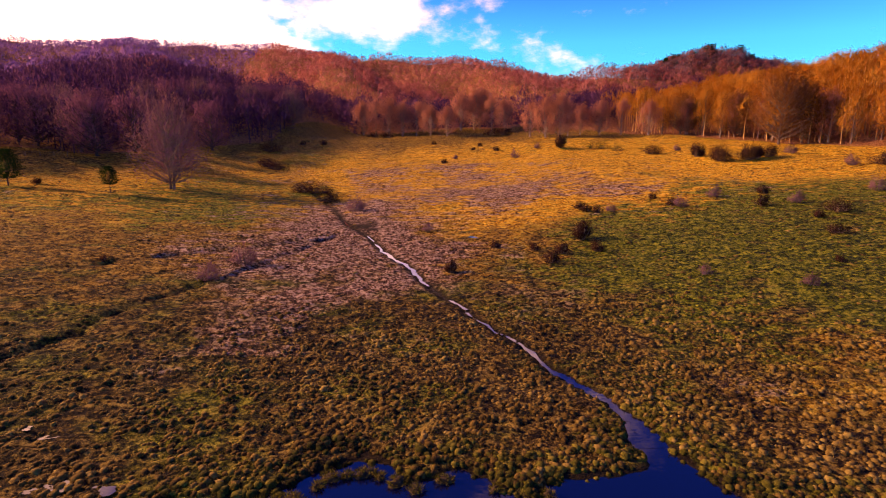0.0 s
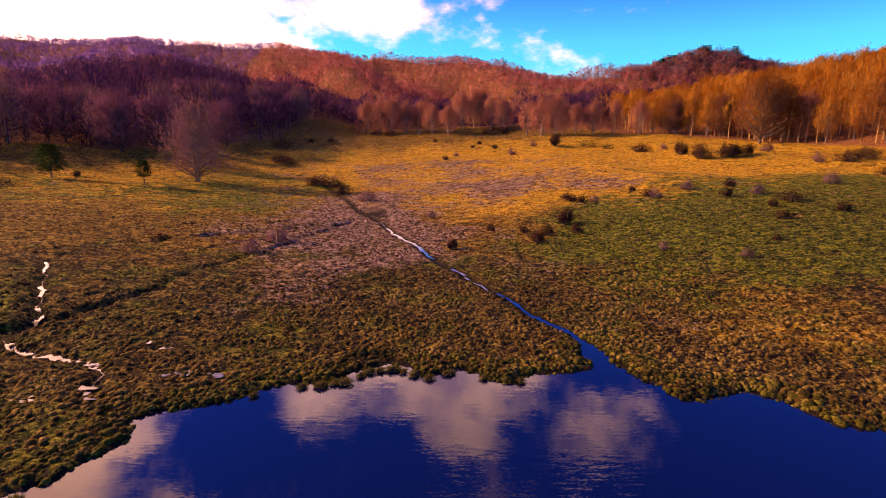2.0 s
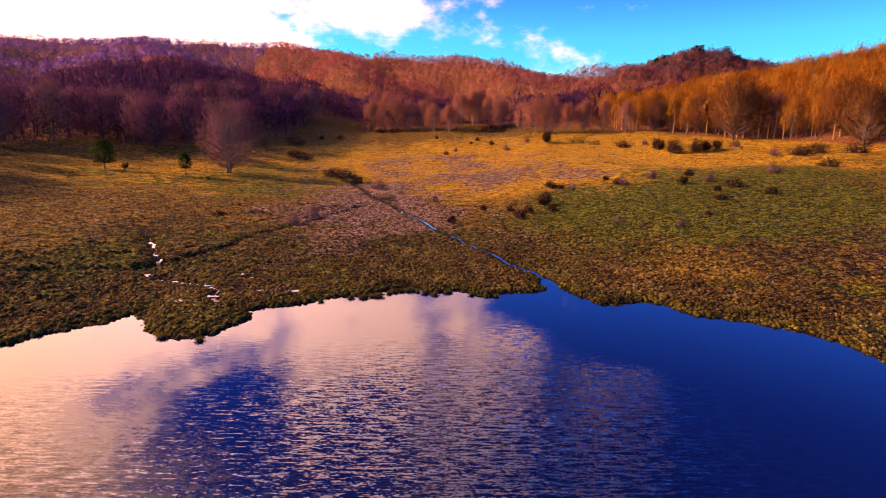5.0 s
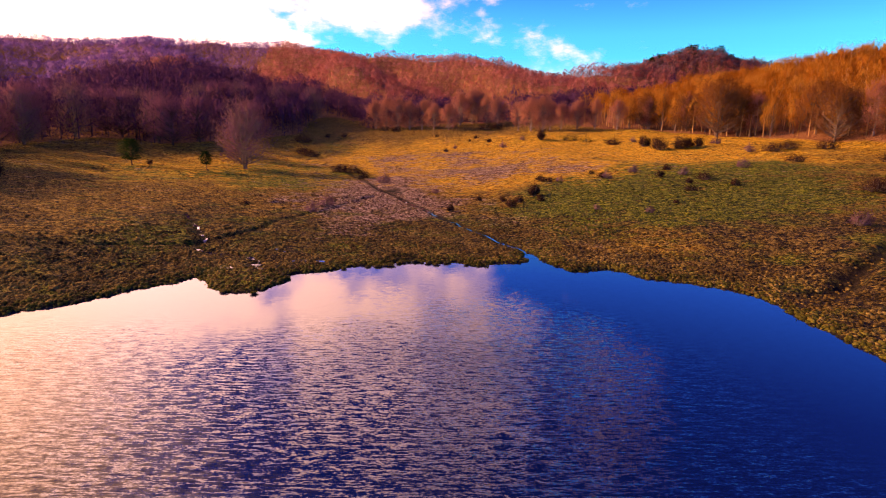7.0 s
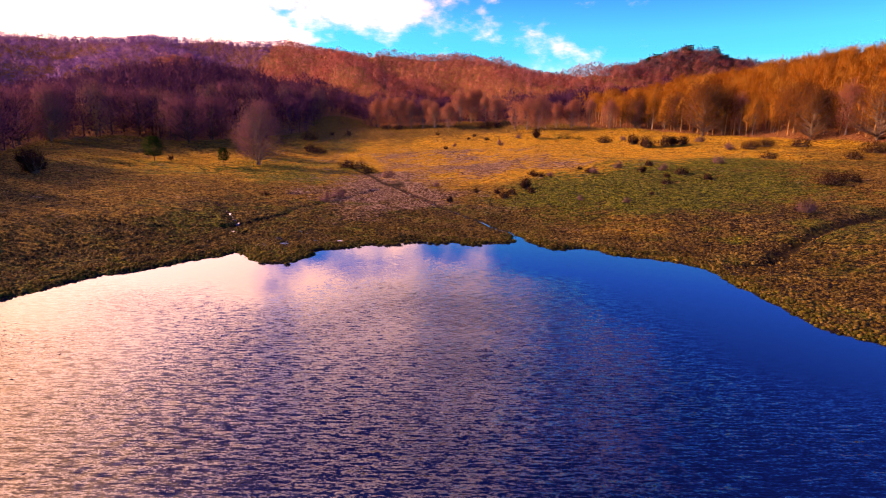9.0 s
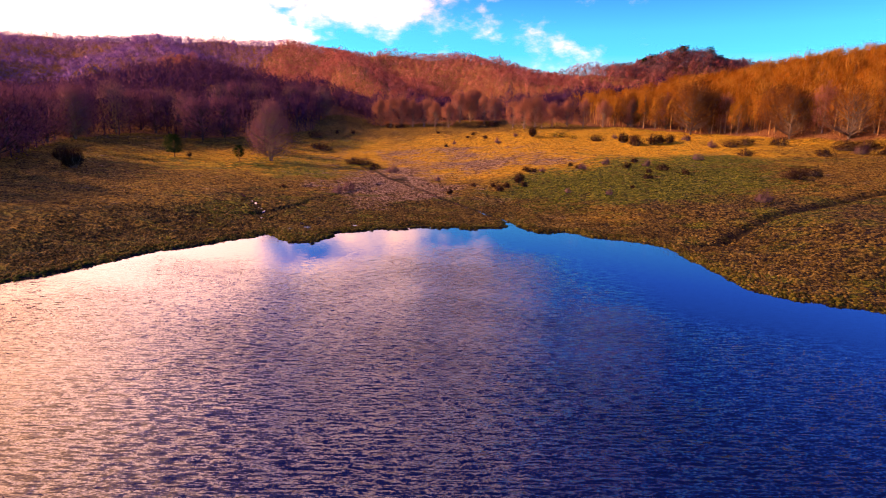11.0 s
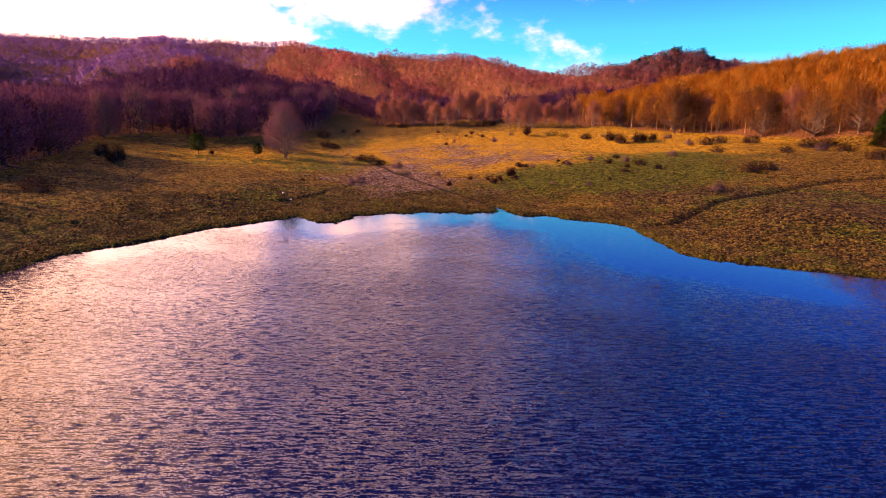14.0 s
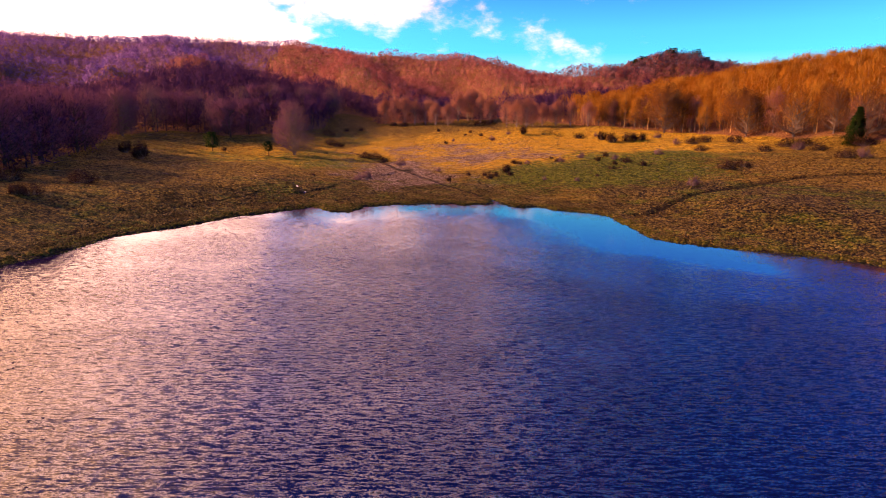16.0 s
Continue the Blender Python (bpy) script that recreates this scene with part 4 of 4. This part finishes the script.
def simple_tree(r, height, spread_by, bare, twigs, twig_len, twig_wide, skirt=0.0, shell=0.45, girth=0.011, comb=0.7):
    """A light form for trees that stand deep in the wood: stem, and twigs through a domed crown. skirt: share of low brush."""
    stem, crown = Bits(), Bits()
    s = np.linspace(0, 1, 3)
    axis = np.stack([r.normal(0, 0.3, 3) * s, r.normal(0, 0.3, 3) * s, s * height * 0.9], 1)
    axis[0, 2] = -0.5
    stem.stem(axis, height * girth * np.array([1.2, 0.8, 0.06]), 3)
    base = crown_points(r, twigs, height * 0.95, spread_by, bare, shell)
    low = r.uniform(0, 1, twigs) < skirt
    a, q = r.uniform(0, 6.28, twigs), np.sqrt(r.uniform(0, 1, twigs)) * spread_by * 1.1
    base = np.where(low[:, None], np.stack([np.cos(a) * q, np.sin(a) * q, r.uniform(0.0, 0.5, twigs) * height], 1), base)
    way = unit(unit(base - np.array([0, 0, height * (bare + 0.2)])) * comb + np.array([0, 0, 0.25 + 0.4 * comb]) + r.normal(0, 0.45, (twigs, 3)))
    crown.slivers(base, way, twig_len * r.uniform(0.6, 1.3, twigs), twig_wide * r.uniform(0.6, 1.3, twigs), r)
    (sv, sf), (cv, cf) = stem.arrays(), crown.arrays()
    out = unit(np.stack([sv[:, 0] - np.mean(axis[:, 0]), sv[:, 1] - np.mean(axis[:, 1]), 0 * sv[:, 2] + 0.05], 1))
    lie = crown_lie(cv, height * (0.35 + 0.5 * bare), 0.8, int(r.integers(1e6)))
    return np.concatenate([sv, cv]), np.concatenate([sf, cf + len(sv)]), np.concatenate([out, lie]), np.concatenate([np.ones(len(sv)), np.zeros(len(cv))])


open_forms = [simple_tree(rf, rf.uniform(15, 18), rf.uniform(3.0, 4.0), rf.uniform(0.18, 0.32), 215, 1.7, 0.19, 0.06, 0.5, 0.012, 0.6) for _ in range(8)]
full_forms = [simple_tree(rf, rf.uniform(14, 18), rf.uniform(3.8, 5.2), rf.uniform(0.02, 0.10), 160, 1.7, 0.34, 0.3, 0.7, 0.011, 0.5) for _ in range(8)]
back_forms = [simple_tree(rf, rf.uniform(13, 16), rf.uniform(3.6, 4.8), 0.05, 95, 1.7, 0.52, 0.15, 0.75, 0.011, 0.4) for _ in range(8)]
high_forms = [simple_tree(rf, rf.uniform(10, 12), rf.uniform(4.2, 5.4), 0.0, 56, 1.5, 1.05, 0.25, 0.75, 0.011, 0.1) for _ in range(8)]


def plant(name, mat, forms, step, keep, label, seed, tint=(0, 1), edge=3.0):
    """A stand of trees at jittered spacing wherever keep() allows."""
    r = np.random.default_rng(seed)
    x, y = np.meshgrid(np.arange(-760, 560, step), np.arange(-70, 960, step))
    x, y = x.ravel() + r.uniform(-0.45, 0.45, x.size) * step, y.ravel() + r.uniform(-0.45, 0.45, x.size) * step
    # kept to the camera's wedge, plus unseen western trees that shade the bank
    ok = (np.abs(x) < 0.86 * (y + 112) + np.where((x < 0) & (y < 170), 34 + 60 * (y < 10), 8)) & keep(x, y)
    x, y = x[ok], y[ok]
    ok = wood_depth(x, y) > edge
    x, y = x[ok], y[ok]
    k = len(x)
    size = r.uniform(0.82, 1.03, (k, 1)) * (1 + 0.10 * rumple(x, y, 30, 2, 22))[:, None]
    v, f, t = scatter(forms, np.stack([x, y, on_mesh(x, y)], 1), r.uniform(0, 6.28, k), np.concatenate([size, size * r.uniform(0.92, 1.1, (k, 1))], 1),
                      np.clip(r.uniform(tint[0], tint[1], k) + 0.2 * rumple(x, y, 45, 2, 12), 0, 1))
    ob = new(name, mesh_of(name, v, f, mat, **t))
    return tagged(ob, label, "woodland", kind="stuff")


near_wood = lambda x, y: y < 425 - 0.12 * np.abs(x)
in_east = lambda x, y: x > 70 + 0.85 * np.maximum(y - 262, 0)
plant("east_wood", ORANGE_TWIGS, open_forms, 5.4, lambda x, y: near_wood(x, y) & in_east(x, y), "dense leafless wood with sunlit orange put into its twig colour", 51)
plant("west_wood", SHADE_TWIGS, full_forms, 6.8, lambda x, y: near_wood(x, y) & (x < -40), "dense leafless wood, coloured dark purple-brown for the hill's shade", 52, edge=-1.0)
plant("valley_wood", SHADE_TWIGS, full_forms, 6.8, lambda x, y: near_wood(x, y) & (x >= -40) & ~in_east(x, y), "leafless wood behind the birches, valley shade put into its colour", 53)
plant("ridge_wood", TWIGS, back_forms, 8.6, lambda x, y: ~near_wood(x, y) & (x > -300) & (y < 640), "distant bare woods in dull red on the spurs of the ridge", 54)
plant("crest_wood", TWIGS, high_forms, 9.6, lambda x, y: (x > -250) & (y >= 640), "bare woods along the crest of the long ridge", 56)
plant("knoll_wood", MAUVE_TWIGS, back_forms, 5.4, lambda x, y: (x > 185) & (x < 350) & (y > 545) & (y < 625), "dark leafless wood crowding the pine-topped knoll", 57)
plant("far_ridge_wood", HAZY_TWIGS, high_forms, 9.8, lambda x, y: ~near_wood(x, y) & (x <= np.where(y < 640, -300, -250)), "farthest bare woods, coloured purple for haze on the high ridge", 55)

# ---- conifers ----


def pine(r, height, spread_by, bare, whorls, clumps, needles, cone=0.0):
    trunk, crown = Bits(), Bits()
    s = np.linspace(0, 1, 6)
    axis = np.stack([r.normal(0, 0.02 * height, 6) * s, r.normal(0, 0.02 * height, 6) * s, s * height], 1)
    axis[0, 2] = -0.3
    trunk.stem(axis, height * 0.02 * np.array([1.25, 0.95, 0.75, 0.55, 0.3, 0.05]), 6)
    for i in range(whorls):
        u = bare + (0.98 - bare) * i / (whorls - 1)
        v = (u - bare) / (1 - bare)
        reach = spread_by * ((1 - v) * cone + (1 - cone) * math.sin(math.pi * min(1.0, 0.28 + 0.62 * v)) + 0.08)
        for k in range(clumps):
            az = i * 1.1 + k * 6.283 / clumps + r.normal(0, 0.25)
            p0 = np.array([np.interp(u, s, axis[:, 0]), np.interp(u, s, axis[:, 1]), u * height])
            dirn = np.array([math.cos(az), math.sin(az), 0.25 - 0.5 * cone])
            L = reach * r.uniform(0.75, 1.15)
            trunk.stem([p0, p0 + dirn * L * 0.6, p0 + dirn * L], np.array([0.012, 0.008, 0.002]) * height * 0.5, 3)
            w = r.uniform(0.35, 1.05, needles)
            base = p0 + dirn * L * w[:, None] + r.normal(0, 0.13 * reach + 0.04, (needles, 3)) * np.array([1, 1, 0.6])
            way = unit(dirn * 0.4 + np.array([0, 0, 0.5 - 0.4 * cone]) + r.normal(0, 0.7, (needles, 3)))
            crown.slivers(base, way, height * 0.055 * r.uniform(0.6, 1.2, needles), np.full(needles, height * 0.016), r)
    return trunk.arrays(), crown.arrays()


def conifer(name, label, seed, x, y, turn, **how):
    r = np.random.default_rng(seed)
    (tv, tf), (cv, cf) = pine(r, **how)
    ob = new(name)
    tagged(ob, label, "conifer")
    part("trunk", mesh_of("trunk", tv, tf, PINE_BARK), ob)
    part("crown", mesh_of("crown", cv, cf, NEEDLES, tint=np.full(len(cv), r.uniform(0.2, 0.7)), lie=crown_lie(cv, how["height"] * 0.45, 0.8, seed)), ob)
    ob.matrix_basis = pose(x, y, float(on_mesh(np.array([x]), np.array([y]))[0]) - 0.05, 0, 0, turn)
    return ob


conifer("pine_tree", "young dark green pine alone in the golden meadow", 61, -88.8, 116.5, 0, height=7.0, spread_by=2.7, bare=0.2, whorls=9, clumps=6, needles=95)
conifer("pine_tree", "small bushy pine with a reddish stem in the meadow", 62, -66.8, 114.5, 0, height=5.2, spread_by=1.6, bare=0.35, whorls=8, clumps=6, needles=80)
conifer("spruce_tree", "bright green spruce at the foot of the orange wood", 63, 139.5, 92, 0, height=12.5, spread_by=3.6, bare=0.05, whorls=15, clumps=7, needles=60, cone=0.85)
conifer("pine_tree", "dark conifer in the shade below the western wood", 64, -98, 12, 0, height=10, spread_by=3.2, bare=0.06, whorls=12, clumps=6, needles=60, cone=0.5)
knoll = conifer("pine_tree", "dark pine standing above the leafless wood on the knoll", 65, 262, 575, 0, height=18, spread_by=5, bare=0.2, whorls=8, clumps=5, needles=60)
tagged(knoll, group="pines on the knoll")
rk = np.random.default_rng(66)
for i in range(15):
    x, y = 222 + i * 7 + rk.uniform(-5, 5), 584 + rk.uniform(-16, 16)
    c = copy_thing(knoll, pose(x, y, float(on_mesh(np.array([x]), np.array([y]))[0]), 0, 0, rk.uniform(0, 360)))
    c.scale = (rk.uniform(0.6, 0.95),) * 3

# ---- shrubs ----


def shrub_kind(label, seed, height, spread_by, stems, twigs, mat):
    r = np.random.default_rng(seed)
    wood_, twig = Bits(), Bits()
    ends = crown_points(r, stems, height, spread_by, 0.0, 0.6)
    ends[:, 2] = np.maximum(ends[:, 2], 0.12 * height)
    k = twigs // stems
    for e in ends:
        q = np.linspace(0, 1, 4)[:, None]
        foot = np.array([e[0], e[1], 0]) * 0.22
        pts = foot + (e - foot) * q + np.array([e[0], e[1], 0]) * 0.2 * np.sin(np.pi * q) + r.normal(0, 0.06, (4, 3)) * q
        pts[0, 2] = -0.15
        wood_.stem(pts, np.array([0.045, 0.034, 0.02, 0.006]) * height / 2.2, 3)
        w = r.uniform(0.25, 1, k)
        base = np.stack([np.interp(w, q[:, 0], pts[:, c]) for c in range(3)], 1) + r.normal(0, 0.15 * spread_by, (k, 3))
        base[:, 2] = np.maximum(base[:, 2], 0.05)
        way = unit(unit(base) * 0.6 + np.array([0, 0, 0.3]) + r.normal(0, 0.55, (k, 3)))
        twig.slivers(base, way, height * 0.24 * r.uniform(0.5, 1.3, k), np.full(k, 0.022 + 0.010 * height), r)
    ob = new("shrub")
    tagged(ob, label, "shrub", "thorn shrubs in the meadow")
    part("branchwork", mesh_of("branchwork", *wood_.arrays(), BARK), ob)
    v, f = twig.arrays()
    part("crown", mesh_of("crown", v, f, mat, tint=np.full(len(v), r.uniform(0.1, 0.7)), lie=crown_lie(v, height * 0.3, 1.0, seed)), ob)
    return ob


SHRUBS = {
    "round": shrub_kind("rounded dark thorn shrub, leafless, in the grass", 71, 2.0, 1.25, 26, 1300, SHRUB_TWIGS),
    "tall": shrub_kind("tall leafless thorn shrub with upright stems", 72, 3.2, 1.35, 30, 1400, SHRUB_TWIGS),
    "wide": shrub_kind("spreading purple-brown thicket of bare stems", 73, 2.2, 2.3, 40, 1900, SHRUB_TWIGS),
    "russet": shrub_kind("airy reddish shrub with thin bare twigs", 74, 2.4, 1.5, 26, 850, MAUVE_TWIGS),
    "green": shrub_kind("low olive-green bush at the meadow's edge", 75, 2.0, 2.0, 16, 800, OLIVE_TWIGS),
}
bushes = [("tall", 19.8, 77.5, 0.95), ("round", 20.2, 71.1, 0.75), ("round", 15.6, 70.9, 0.75), ("round", 13.6, 67.2, 0.8), ("round", 12.5, 73.0, 0.6), ("round", 7.5, 75.6, 0.6),
          ("round", 24.3, 98.6, 0.75), ("round", 25.0, 96.1, 0.75), ("round", 26.6, 94.8, 0.7), ("russet", 28.8, 94.8, 0.6), ("round", 38.7, 102.6, 0.6), ("round", 39.5, 96.2, 0.8), ("russet", 40.6, 94.9, 0.8),
          ("russet", 48.8, 100.8, 0.9), ("round", 57.5, 100.6, 0.85), ("round", 52.4, 91.7, 0.95), ("russet", 58.1, 92.0, 0.85), ("wide", 59.9, 84.5, 0.9), ("round", 55.2, 81.4, 0.65), ("wide", 51.7, 72.8, 0.6),
          ("russet", 36.6, 54.1, 0.5), ("russet", 28.7, 59.4, 0.5), ("round", 44.0, 60.7, 0.45), ("russet", 74.6, 96.1, 1.0), ("round", 62.0, 74.3, 0.8),
          ("wide", 67.4, 181, 1.3), ("tall", 73.1, 162.3, 1.4), ("round", 74.8, 151.5, 2.3), ("round", 81.4, 150.6, 2.2), ("round", 88.1, 153, 1.7), ("tall", 84.5, 152, 1.2), ("russet", 76.3, 184, 0.9), ("tall", 42.8, 203.9, 1.6),
          ("russet", 25.2, 192.5, 1.1), ("round", 20.5, 210.4, 0.9), ("round", 1.1, 178, 0.8), ("round", 15.2, 220.3, 0.8), ("round", -2.9, 232.8, 0.8), ("wide", -33.2, 280.5, 1.3), ("wide", -26, 279, 1.4),
          ("round", -49.6, 241.7, 1.2), ("round", -57.6, 239, 1.0), ("wide", -63.8, 214, 1.6), ("wide", -52.1, 179.3, 1.2), ("wide", -56.5, 186, 1.4), ("wide", -32.6, 135.1, 1.2), ("wide", -28.6, 134.5, 1.1), ("wide", -23.5, 122, 1.0),
          ("russet", -16.4, 108.6, 1.2), ("russet", -2.1, 88.3, 0.6), ("tall", 1.3, 64.8, 0.5), ("russet", -23.3, 65.9, 1.0), ("russet", -24.8, 58.8, 0.85), ("round", -86.0, 120.8, 0.8), ("round", -38.6, 63.8, 0.4),
          ("green", 56.6, 199.6, 1.3), ("green", 59.6, 192.5, 1.1), ("green", 53.2, 202.4, 1.2), ("wide", 94, 106.3, 1.0), ("wide", 81.6, 60.4, 1.25), ("wide", 87.4, 63.7, 0.95),
          ("wide", 112, 97, 1.1), ("russet", 126, 101, 1.4), ("wide", 131, 97, 1.2), ("wide", 121.5, 69, 1.3), ("russet", 125, 67, 1.4), ("wide", 129, 112, 1.5), ("wide", 133, 108, 1.4), ("russet", 60.6, 35.8, 1.0),
          ("wide", 140, 88, 1.4), ("wide", 119, 131, 1.4), ("wide", -72.8, 10.8, 1.1), ("tall", -90.8, 67.8, 1.7), ("tall", -103, 82, 1.3), ("wide", -70.9, -6.1, 0.9), ("round", -72.5, -7.2, 1.0), ("wide", -84.8, 7.4, 1.3),
          ("wide", 106, 130, 1.3), ("wide", 100.5, 128, 1.3), ("russet", 95, 131, 1.1), ("wide", 30, 272, 1.6), ("wide", 24, 270, 1.6), ("russet", 97, 158, 1.1), ("russet", 5, 200, 0.7), ("round", 12, 214, 0.7), ("russet", 35, 207, 0.8)]
stand(SHRUBS, [(k, x, y, s, float(re_.uniform(0, 360))) for k, x, y, s in bushes])


# ---- wire fence at the western edge of the meadow ----


def fence(points):
    ob = new("wire_fence")
    tagged(ob, "low wire fence on weathered wooden posts along the meadow's edge", "fence")
    line = smooth_line(points, steps=5)
    gone = np.r_[0, np.cumsum(np.hypot(*np.diff(line, axis=0).T))]
    at = np.arange(0, gone[-1], 3.4)
    xs, ys = np.interp(at, gone, line[:, 0]), np.interp(at, gone, line[:, 1])
    zs = on_mesh(xs, ys)
    b = Bits()
    b.stem([(0, 0, -0.4), (0.02, 0, 0.6), (0.0, 0.03, 1.25)], [0.075, 0.07, 0.06], 6)
    me = mesh_of("post", *b.arrays(), WOOD)
    r = np.random.default_rng(8)
    for x, y, z in zip(xs, ys, zs):
        p = part("post", me, ob)
        p.matrix_basis = pose(x, y, z, r.normal(0, 3), r.normal(0, 3), r.uniform(0, 360))
    for h in (0.45, 0.8, 1.1):
        w = Bits()
        w.stem(np.stack([xs, ys, zs + h], 1), np.full(len(xs), 0.012), 3)
        part("wire", mesh_of("wire", *w.arrays(), WOOD), ob)


fence([(-132, 147), (-127, 150), (-120, 155), (-113, 160), (-104, 162)])
